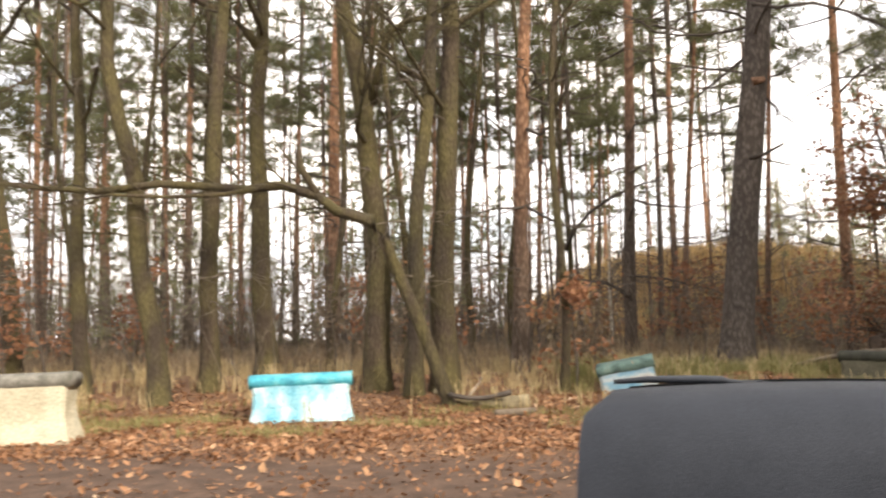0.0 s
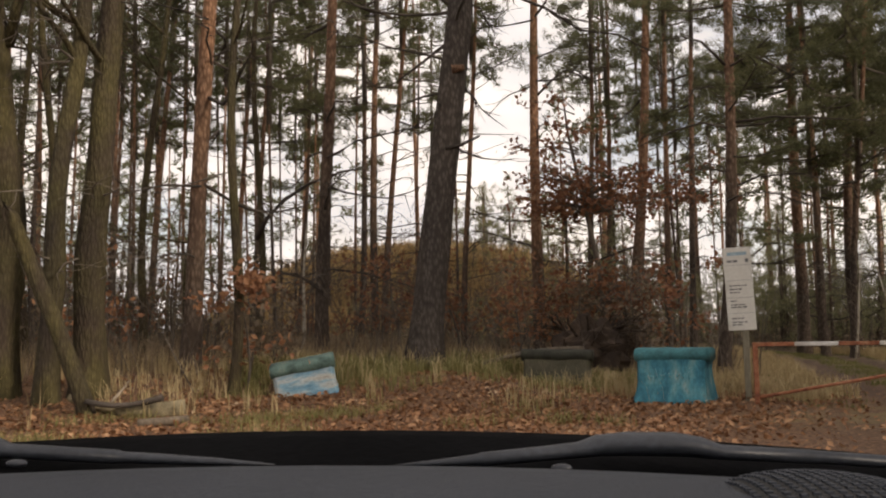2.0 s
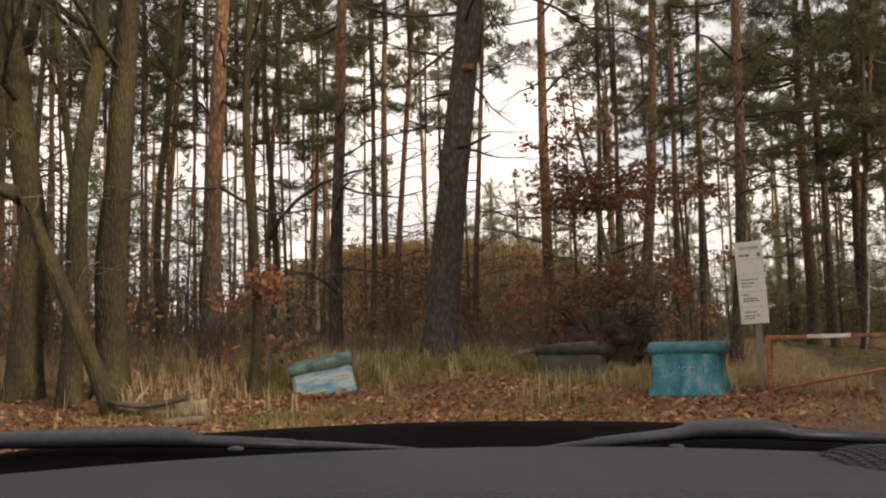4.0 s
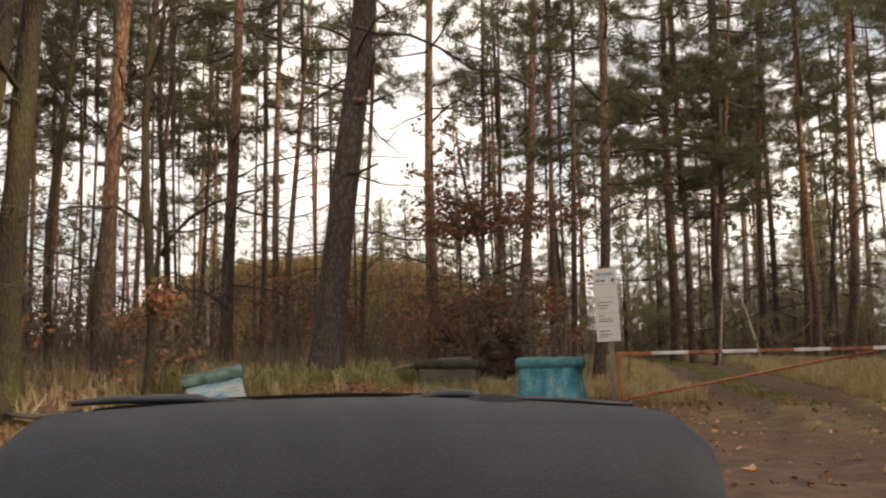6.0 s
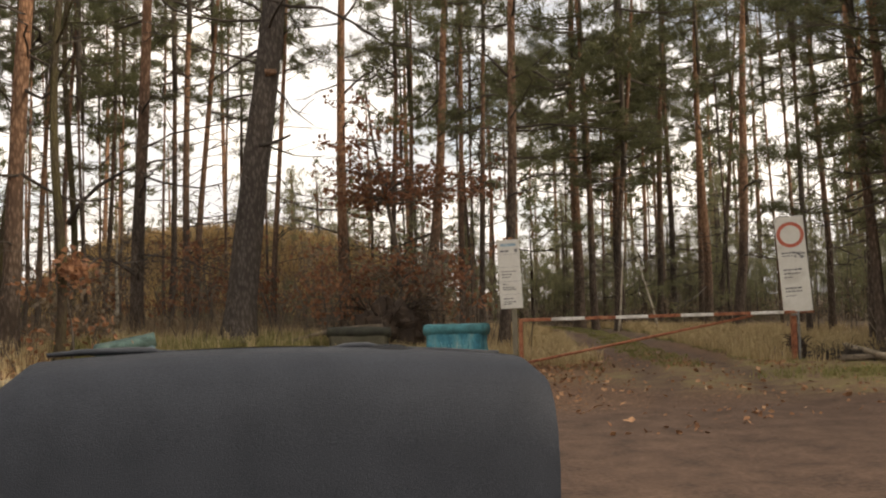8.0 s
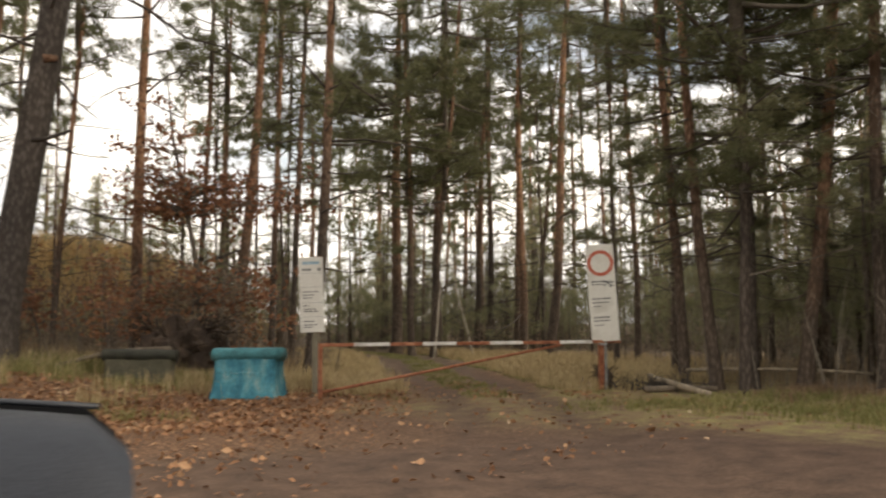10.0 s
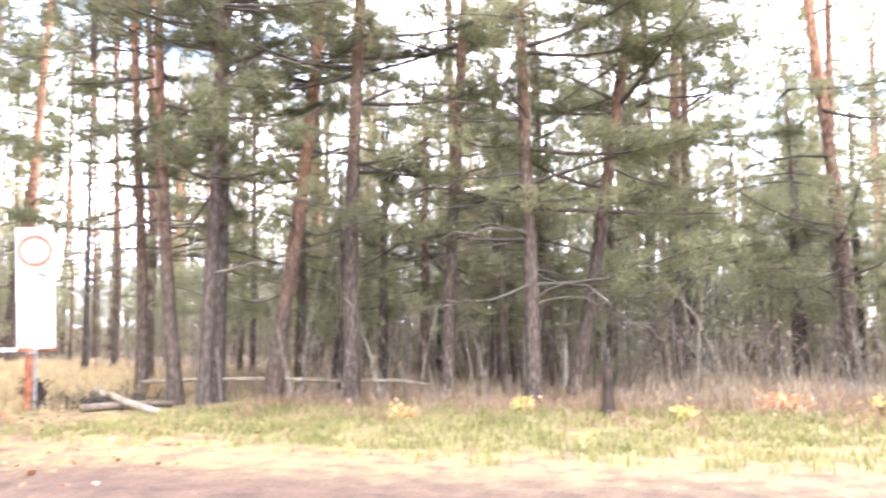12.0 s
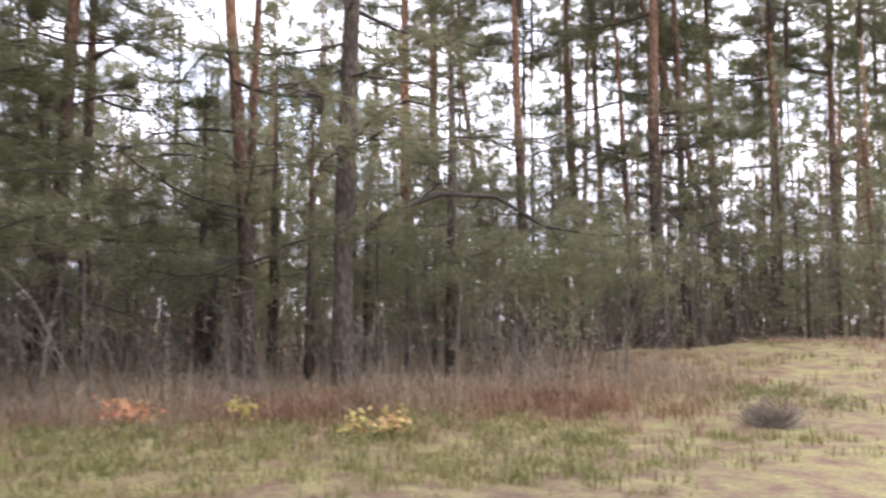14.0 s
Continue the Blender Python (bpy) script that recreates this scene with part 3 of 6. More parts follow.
def oak(x, y, r, lx, ly, seed, limbs=6, low=3.5, label="bare oak with green mossy bark and spreading limbs", line=()):
    """A bare oak; line: the stem's (sideways, height) bends, where it is not simply leaning."""
    rnd = random.Random(seed)
    tree = thing("oak_tree", x, y, height(x, y), label, "tree", "bare oaks at the forest edge")
    tall = 13.0
    pts, rad = [], []
    w = rnd.uniform(0, 6)
    for i in range(26):
        h = -0.35 + (tall + 0.35) * (i / 25) ** 1.3
        k = min(1, max(h, 0) / 2)
        if line:
            off = float(np.interp(h, [q[1] for q in line], [q[0] for q in line]))
            off += max(0.0, h - line[-1][1]) * (line[-1][0] - line[-2][0]) / (line[-1][1] - line[-2][1])
            pts.append((off + 0.03 * math.sin(h * 1.7 + w) * k, ly * h + 0.1 * math.sin(h * 0.47 + 2 * w) * k, h))
        else:
            pts.append((lx * h + 0.16 * math.sin(h * 0.55 + w) * k, ly * h + 0.13 * math.sin(h * 0.47 + 2 * w) * k, h))
        rad.append(r * (1.0 - 0.05 * max(h, 0)) + r * 0.38 * math.exp(-max(h, 0) / 0.22))
    part("trunk", Build().tube(pts, rad, 16, 0.13).mesh("trunk", OAK_BARK), tree)
    for k in range(limbs):
        h = rnd.uniform(low, 10.5)
        b = Build()
        a = rnd.uniform(0, 2 * math.pi)
        i = min(range(26), key=lambda j: abs(pts[j][2] - h))
        grow(b, rnd, Vector(pts[i]), Vector((math.cos(a), math.sin(a), rnd.uniform(0.1, 0.9))), rnd.uniform(2.0, 4.2), r * rnd.uniform(0.14, 0.3), 2, 0.05)
        part("limb", b.mesh("limb", OAK_BARK), tree)
    for k in range(limbs * 2):
        h = rnd.uniform(1.8, 8.0)
        b = Build()
        a = rnd.uniform(0, 2 * math.pi)
        i = min(range(26), key=lambda j: abs(pts[j][2] - h))
        grow(b, rnd, Vector(pts[i]), Vector((math.cos(a), math.sin(a), rnd.uniform(-0.3, 0.5))), rnd.uniform(0.7, 1.7), 0.016, 1, -0.02)
        part("twig_spray", b.mesh("twig_spray", TWIG), tree)
    return tree


oak(-3.0, 16.94, 0.205, 0, 0.0, 1, 5, 5.0, line=((0.0, 0.0), (-0.13, 1.2), (-0.42, 2.8), (-0.54, 4.4), (-0.79, 5.4), (-1.0, 6.5), (-1.08, 7.8)))
oak(-4.78, 17.8, 0.165, 0, 0.0, 2, 5, 5.0, line=((0.0, 0.0), (-0.12, 1.3), (-0.18, 3.0), (-0.24, 6.0), (-0.33, 7.7)))
oak(-2.39, 18.03, 0.2, 0, 0.0, 3, 4, 6.0, line=((0.0, 0.0), (0.02, 3.0), (0.12, 4.8), (0.21, 7.2), (0.3, 8.4)))
OAK_D = oak(-1.7, 20.1, 0.25, 0, 0.0, 4, 4, 6.0, line=((0.0, 0.0), (-0.13, 3.2), (-0.17, 6.4), (-0.04, 9.0)))
OAK_E = oak(0.95, 17.7, 0.265, 0, 0.0, 5, 5, 5.0, line=((0.0, 0.0), (0.08, 2.9), (-0.11, 5.1), (-0.36, 6.8), (-0.56, 7.9)))
oak(1.7, 17.1, 0.175, 0, 0.0, 6, 4, 5.0, line=((0.0, 0.0), (0.09, 2.9), (0.25, 4.5), (0.46, 6.6), (0.56, 7.8)))
oak(2.28, 17.5, 0.265, 0, 0.0, 7, 5, 4.5, line=((0.0, 0.0), (0.01, 2.9), (0.12, 4.2), (0.22, 5.6), (0.26, 7.8)))
oak(-7.4, 19.98, 0.25, -0.06, 0.0, 8)
for x, y, l, k in ((-3.6, 22.6, -0.03, 61), (-0.6, 22.2, 0.05, 62), (0.3, 24.6, -0.02, 63), (2.9, 23.4, 0.04, 64), (1.3, 21.4, -0.03, 67), (3.9, 21.9, 0.03, 68), (-6.0, 24.0, 0.03, 65), (-8.6, 25.5, -0.04, 66)):
    oak(x, y, 0.1, l, 0.0, k, 4, 2.2, "slim bare oak with many fine twigs")


def own_limb(tree, line, r0, r1, material, seed, twigs=3, name="limb"):
    """One limb along a given line from the foot of its tree, with side twigs."""
    rnd = random.Random(seed)
    b = Build()
    n = len(line)
    rad = [r0 + (r1 - r0) * i / (n - 1) for i in range(n)]
    b.tube(line, rad, 8, 0.12)
    for i in range(1, n - 1):
        for _ in range(twigs):
            p = Vector(line[i]).lerp(Vector(line[i + 1]), rnd.random())
            d = (Vector(line[i + 1]) - Vector(line[i])).normalized() + Vector((rnd.gauss(0, 0.7), rnd.gauss(0, 0.7), rnd.gauss(0.1, 0.5)))
            grow(b, rnd, p, d.normalized(), rnd.uniform(0.4, 1.3), rad[i] * 0.35, 1, 0.02)
    return part(name, b.mesh(name, material), tree)


own_limb(OAK_D, ((0, 0, 7.3), (-0.35, -0.1, 7.8), (-0.9, -0.2, 8.3), (-1.8, -0.3, 8.7), (-3.0, -0.4, 8.95), (-4.2, -0.4, 9.1)), 0.13, 0.03, OAK_BARK, 5)
own_limb(OAK_D, ((0, 0, 7.7), (-0.25, -0.2, 8.4), (-0.6, -0.3, 9.0), (-1.3, -0.4, 9.4)), 0.10, 0.05, OAK_BARK, 6)
own_limb(OAK_E, ((0, -0.1, 5.6), (0.15, -0.3, 6.2), (0.35, -0.4, 6.9), (0.8, -0.5, 7.15), (1.3, -0.5, 7.2), (1.6, -0.5, 7.5)), 0.09, 0.04, OAK_BARK, 7)


def bent_oak():
    """The thin oak that leans over and runs out into one long level limb."""
    x, y = 2.3, 16.1
    z = height(x, y)
    tree = thing("oak_tree", x, y, z, "thin leaning oak whose mossy stem bends into a long level limb", "tree", "bare oaks at the forest edge")
    line = [(0.12, 0.1, -0.3), (0.02, 0.1, 0.2), (-0.33, 0.1, 1.2), (-0.72, 0.05, 2.2), (-1.0, 0.0, 2.9), (-1.28, 0.0, 3.33), (-1.85, 0.0, 3.5), (-2.22, 0.05, 3.8),
            (-2.85, 0.1, 4.02), (-3.5, 0.15, 3.97), (-4.4, 0.2, 4.06), (-5.1, 0.2, 4.12), (-6.2, 0.1, 4.0), (-7.2, 0.2, 4.1), (-8.3, 0.3, 4.25), (-9.5, 0.4, 4.6)]
    rad = [0.14, 0.125, 0.115, 0.11, 0.115, 0.12, 0.1, 0.092, 0.085, 0.08, 0.075, 0.068, 0.06, 0.05, 0.04, 0.015]
    part("trunk", Build().tube(line, rad, 12, 0.15).mesh("trunk", OAK_BARK), tree)
    rnd = random.Random(77)
    b = Build()
    b.tube([(-2.18, 0.05, 3.76), (-2.36, 0.0, 4.06), (-2.5, 0.0, 4.33), (-2.54, 0.05, 4.72)], [0.08, 0.07, 0.055, 0.045], 8, 0.1)
    part("limb", b.mesh("limb", OAK_BARK), tree, "short broken upright stub")
    own_limb(tree, ((-3.3, 0.1, 3.96), (-3.9, -0.1, 3.84), (-4.8, -0.25, 3.8), (-5.8, -0.3, 3.86), (-6.9, -0.35, 3.7)), 0.055, 0.015, OAK_BARK, 31, 2)
    for i in range(6, 15):
        b = Build()
        for _ in range(2):
            p = Vector(line[i]).lerp(Vector(line[i + 1]), rnd.random())
            grow(b, rnd, p, Vector((-0.6, rnd.gauss(0, 0.7), rnd.gauss(0.3, 0.6))).normalized(), rnd.uniform(0.7, 1.9), rad[i] * 0.3, 2, 0.05)
        part("limb", b.mesh("limb", OAK_BARK), tree)


bent_oak()

pine(3.86, 19.6, 0.215, 0.06, 0.001)
pine(6.85, 22.44, 0.197, 0.021, 0.0)
BIG = pine(8.29, 18.98, 0.401, 0.109, 0.001)
pine(13.23, 24.56, 0.2, 0.014, 0.0)
pine(-1.23, 26.61, 0.236, 0.041, 0.001)
pine(-6.46, 29.51, 0.188, 0.019, 0.0)
pine(-8.51, 33.04, 0.19, 0.015, 0.0)
pine(-7.22, 39.68, 0.14, 0.018, 0.0)
pine(-10.44, 27.92, 0.16, -0.042, -0.001)
pine(-4.05, 36.28, 0.163, 0.025, 0.0)
pine(2.73, 34.88, 0.156, 0.07, 0.001)
pine(5.9, 36.71, 0.141, 0.05, 0.001)
pine(6.13, 32.67, 0.125, 0.065, 0.001)
pine(8.5, 38.4, 0.135, 0.057, 0.001)
pine(8.96, 26.07, 0.14, 0.013, 0.0)
pine(9.8, 32.03, 0.142, 0.027, 0.0)
pine(9.88, 28.93, 0.137, 0.071, 0.001)
pine(11.62, 26.29, 0.116, 0.048, 0.001)
pine(19.14, 33.02, 0.153, 0.026, -0.014)
pine(20.77, 34.43, 0.162, 0.017, -0.009)
pine(17.39, 27.16, 0.236, 0.082, -0.044)
pine(19.6, 28.19, 0.146, 0.021, -0.011)
pine(19.15, 26.11, 0.137, 0.029, -0.015)
EDGE = pine(15.82, 19.92, 0.18, 0.052, -0.028)
boughs(pine(28.19, 31.88, 0.308, 0.007, -0.004), 0.007, -0.004, 6.0, 13.0, 24, BOUGH_RND, size=1.6)
boughs(pine(26.18, 28.36, 0.184, -0.019, 0.01), -0.019, 0.01, 6.5, 12.0, 16, BOUGH_RND, size=1.3)
pine(28.34, 29.13, 0.241, 0.013, -0.007)
boughs(pine(25.51, 26.27, 0.151, 0.066, -0.035), 0.066, -0.035, 5.5, 11.0, 14, BOUGH_RND, size=1.2)
pine(32.26, 30.92, 0.198, 0.045, -0.024)
pine(32.16, 28.16, 0.186, 0.021, -0.011)
pine(35.62, 30.28, 0.162, 0.092, -0.049)
pine(28.6, 23.12, 0.228, 0.07, -0.037)
pine(35.84, 35.81, 0.167, 0.033, -0.017)
pine(29.59, 25.42, 0.207, 0.004, -0.003)
pine(34.33, 32.04, 0.199, 0.001, -0.001)
pine(27.59, 18.39, 0.13, -0.014, 0.01)
pine(23.26, 14.08, 0.146, -0.021, 0.015)
pine(25.42, 17.6, 0.102, -0.003, 0.005)
pine(19.32, 11.32, 0.125, -0.019, 0.03)
pine(18.74, 10.24, 0.139, -0.032, 0.049)
pine(18.1, 9.29, 0.12, 0.003, -0.005)
pine(24.3, 11.99, 0.086, -0.005, 0.007)
pine(19.66, 8.96, 0.161, 0.053, -0.083)
pine(19.66, 7.49, 0.153, 0.007, -0.011)
pine(20.38, 6.04, 0.131, 0.02, -0.031)
pine(19.8, 4.45, 0.138, -0.009, 0.013)
pine(20.86, 4.01, 0.146, 0.024, -0.167)
pine(30.63, 6.2, 0.11, -0.006, 0.039)
pine(28.95, 8.67, 0.193, 0.001, -0.007)
pine(26.07, 2.41, 0.186, -0.001, 0.007)
pine(25.23, -0.91, 0.173, -0.01, 0.073)
P4 = pine(22.94, -2.29, 0.208, -0.001, 0.009)
pine(19.43, 9.88, 0.132, -0.0, 0.0)
pine(32.17, -5.85, 0.204, 0.013, 0.045)
pine(34.82, -7.52, 0.212, 0.013, 0.045)
pine(37.2, -9.92, 0.176, 0.031, 0.108)
pine(30.31, -8.34, 0.18, 0.006, 0.02)
pine(34.19, -11.94, 0.217, 0.013, 0.044)
pine(39.25, -15.26, 0.197, 0.01, 0.033)
pine(29.64, -11.99, 0.213, 0.003, 0.011)
pine(30.91, -13.75, 0.164, 0.014, 0.046)
pine(32.84, -17.98, 0.238, -0.003, -0.009)
pine(33.21, -20.7, 0.21, -0.003, -0.011)
pine(31.67, -12.46, 0.116, 0.02, 0.067)
pine(31.83, -16.12, 0.122, 0.077, 0.266)
pine(25.78, 2.5, 0.061, 0.024, 0.081)
pine(27.83, 2.13, 0.15, 0.006, 0.021)

own_limb(BIG, ((0.7, -0.2, 7.7), (1.2, -0.3, 7.55), (1.9, -0.4, 7.6), (2.6, -0.5, 7.35), (3.4, -0.5, 6.95), (4.2, -0.6, 6.9), (5.0, -0.6, 6.6)), 0.045, 0.015, DARK_TWIG, 8, 2, "branch")
own_limb(BIG, ((0.45, -0.2, 4.35), (0.75, -0.25, 4.42), (1.15, -0.3, 4.62)), 0.05, 0.025, DARK_TWIG, 9, 0, "branch_stub")
own_limb(BIG, ((0.62, -0.2, 6.0), (0.85, -0.3, 6.02)), 0.09, 0.06, PINE_BARK, 9, 0, "branch_stub")
own_limb(EDGE, ((0.35, -0.2, 7.4), (-0.4, -0.3, 7.9), (-1.0, -0.4, 7.95), (-1.5, -0.4, 7.8)), 0.04, 0.012, DARK_TWIG, 21, 1, "branch")
own_limb(EDGE, ((0.4, -0.2, 7.6), (0.8, -0.4, 7.7), (1.4, -0.7, 7.3), (1.9, -0.9, 6.9)), 0.045, 0.012, DARK_TWIG, 22, 2, "branch")
own_limb(EDGE, ((0.3, -0.2, 5.9), (-0.5, -0.3, 5.95), (-1.3, -0.3, 5.7), (-2.2, -0.4, 5.3)), 0.035, 0.01, DARK_TWIG, 23, 1, "branch")
own_limb(EDGE, ((0.3, -0.2, 6.0), (1.2, -0.7, 6.1), (2.2, -1.2, 6.0), (3.2, -1.6, 5.9)), 0.035, 0.01, DARK_TWIG, 24, 2, "branch")
own_limb(EDGE, ((0.25, -0.1, 4.4), (0.9, -0.4, 4.7), (1.7, -0.8, 4.75), (2.7, -1.2, 4.5)), 0.035, 0.01, DARK_TWIG, 25, 2, "branch")
boughs(EDGE, 0.052, -0.028, 4.2, 9.0, 7, BOUGH_RND, size=1.1)
own_limb(P4, ((0, -0.1, 2.55), (0.0, -0.7, 3.0), (0.0, -1.6, 3.35), (0.0, -2.6, 3.35), (0.1, -3.5, 2.9), (0.1, -4.6, 2.75), (0.2, -5.8, 2.85)), 0.06, 0.015, DARK_TWIG, 10, 2)


def needle_spray(tree, centre, size, count, seed):
    """Needles hanging on living twigs round a limb."""
    rng = np.random.default_rng(seed)
    c = np.array(centre) + rng.normal(size=(count, 3)) * np.array(size)
    part("needles", Build().polys(needle_tris(rng, c, 40, 0.24, 0.012, 0.1), 3).mesh("needles", YOUNG, False), tree, "pale green hanging needles")["kind"] = "stuff"


needle_spray(P4, (0.3, -4.6, 2.4), (0.5, 1.1, 0.42), 170, 3)
needle_spray(P4, (0.8, -2.9, 1.9), (0.5, 0.7, 0.5), 70, 4)

EYE_LINE = ((2.5, 0.9), (3.5, 2.5), (2.8, 0.7), (4.9, 1.7), (7.1, 1.5), (8.9, 0.1))


def free(x, y, gap=1.6):
    return all((x - a) ** 2 + (y - b) ** 2 > gap * gap for a, b in PINES_AT) and abs(path_offset(x, y)) > 2.6


def fill_pines(seed, count, x0, x1, y0, y1, ok, thin=1.0, **kw):
    rnd = random.Random(seed)
    done = 0
    for _ in range(count * 12):
        if done == count:
            break
        x, y = rnd.uniform(x0, x1), rnd.uniform(y0, y1)
        if ok(x, y) and free(x, y):
            pine(round(x, 2), round(y, 2), rnd.uniform(0.09, 0.16) * thin, rnd.gauss(0, 0.02), rnd.gauss(0, 0.02), near=False, **kw)
            done += 1


def away(x, y, d):
    return min(math.hypot(x - a, y - b) for a, b in EYE_LINE) > d


fill_pines(1, 14, -24, 8, 30, 50, lambda x, y: away(x, y, 30))
fill_pines(7, 38, -22, 15, 25, 44, lambda x, y: away(x, y, 25), thin=0.62)
fill_pines(8, 11, 14, 34, 24, 44, lambda x, y: away(x, y, 27) and y < x * 1.7, thin=0.62)
fill_pines(9, 30, 28, 42, -26, -7, lambda x, y: away(x, y, 24), thin=0.5, tall=14.5, crown=9.0)
fill_pines(2, 6, 20, 48, 22, 48, lambda x, y: away(x, y, 36) and y < x * 1.3 + 4)
fill_pines(3, 12, 22, 46, -2, 24, lambda x, y: away(x, y, 19) and y < x * 0.62)
fill_pines(4, 14, 26, 50, -32, -4, lambda x, y: away(x, y, 26), tall=17.0, crown=11.0)
fill_pines(10, 14, -8, 9, 26, 46, lambda x, y: away(x, y, 26), thin=0.7)
fill_pines(5, 22, -28, 30, -34, -14, lambda x, y: away(x, y, 16) and not (x > 16 and y > -22), detail=False)
fill_pines(6, 12, -26, -10, -14, 26, lambda x, y: away(x, y, 16), detail=False)

_r = random.Random(21)
for _ in range(38):
    x, y = _r.uniform(21, 38), _r.uniform(-6, 18)
    if away(x, y, 15.5) and free(x, y, 1.0) and y < x * 0.55:
        young_pine(x, y, _r.uniform(3.0, 7.5))
for _ in range(12):
    x, y = _r.uniform(21.5, 28), _r.uniform(1.0, 12.0)
    if away(x, y, 13.5) and free(x, y, 1.2) and y < 0.62 * x - 1.5:
        young_pine(x, y, _r.uniform(3.5, 7.0))
for x, y, h in ((30.5, -1.8, 8.0), (29.4, -3.6, 6.5), (31.6, -0.4, 8.5), (28.6, -0.3, 6.0), (29.5, -7.2, 5.0), (28.6, -8.8, 4.5), (31.2, -9.6, 6.0), (30.2, -5.6, 6.5), (26.8, -3.4, 4.2), (20.9, 5.2, 4.6), (21.4, 6.8, 6.0), (20.8, 8.2, 4.4), (21.6, 9.4, 6.2), (22.0, 4.6, 5.0), (20.6, 10.6, 5.0), (22.4, 8.0, 6.4), (21.9, 11.4, 6.0), (22.8, 5.8, 6.5), (24.4, -1.9, 3.2), (24.0, -3.6, 3.0), (25.0, -4.4, 3.4),
                (23.2, 7.4, 6.5), (24.6, 9.6, 6.5), (26.2, 8.0, 6.0)):
    young_pine(x, y, h)
for _ in range(14):
    x, y = _r.uniform(25, 38), _r.uniform(-24, -6)
    if away(x, y, 18) and free(x, y, 1.0):
        young_pine(x, y, _r.uniform(2.0, 4.5))
for _ in range(30):
    a, d = math.radians(_r.uniform(26, 70)), _r.uniform(34, 52)
    x, y = 6 + math.sin(a) * d, 3 + math.cos(a) * d
    if free(x, y, 1.3) and abs(path_offset(x, y)) > 4.0:
        young_pine(round(x, 2), round(y, 2), _r.uniform(4.0, 8.5))
for x, y, h in ((30, 38, 6), (33, 39, 7), (27.5, 41, 5), (36, 40, 7), (24, 45, 6), (14, 66, 9), (21.6, 60, 9), (24.2, 58.5, 7.6), (26.4, 59, 9), (28.6, 57.5, 8), (25.2, 61, 10), (23.0, 62, 10), (38, 36, 6), (21.4, 30.2, 5), (19.9, 31.6, 6), (23.0, 33.4, 5.5), (21.8, 35.8, 7), (18.4, 30.8, 4.5), (17.0, 32.6, 5)):
    young_pine(x, y, h)


def far_woods():
    """The woods all round, beyond the trees that can be told apart."""
    rng, rnd = np.random.default_rng(9), random.Random(9)
    trunks, cs, low = Build(), [], []
    for _ in range(560):
        a = rnd.uniform(0, 2 * math.pi)
        d = rnd.uniform(50, 92)
        x, y = 8 + math.sin(a) * d, 4 + math.cos(a) * d
        deg = math.degrees(a) % 360
        if (deg < 34 or deg > 340) and rnd.random() < 0.62:
            continue
        if 190 < deg < 320 and rnd.random() < 0.65:
            continue
        if (98 < deg < 132 and rnd.random() < 0.4) or (33 < deg < 54 and rnd.random() < 0.3):
            continue
        z = height(x, y) if abs(x) < 100 and abs(y) < 100 else 0
        h = rnd.uniform(14, 22)
        r = rnd.uniform(0.1, 0.2)
        l = rnd.gauss(0, 0.3)
        trunks.tube([(x, y, z - 0.3), (x + l, y, z + h * 0.5), (x + l, y + l, z + h)], [r, r * 0.75, 0.03], 5, 0.0, False)
        for _ in range(58):
            u = rnd.random()
            w = 2.6 * (0.4 + math.sin(math.pi * min(1, u * 1.2)))
            cs.append((x + l + rnd.gauss(0, w * 0.5), y + l + rnd.gauss(0, w * 0.5), z + h * (0.42 + 0.6 * u)))
        if 34 < deg < 200:
            for _ in range(22):
                low.append((x + rnd.gauss(0, 1.6), y + rnd.gauss(0, 1.6), z + rnd.uniform(0.3, 5.5)))
    b = Build().polys(needle_tris(rng, np.array(cs), 16, 0.55, 0.11), 3)
    lower = Build().polys(needle_tris(rng, np.array(low), 16, 0.6, 0.08), 3)
    t = tagged(new("far_woods"), "distant pine woods closing the view", "woods", kind="stuff")
    part("trunks", trunks.mesh("trunks", PINE_BARK), t)
    part("crowns", b.mesh("crowns", NEEDLES, False), t)
    part("low_boughs", lower.mesh("low_boughs", YOUNG, False), t)


far_woods()


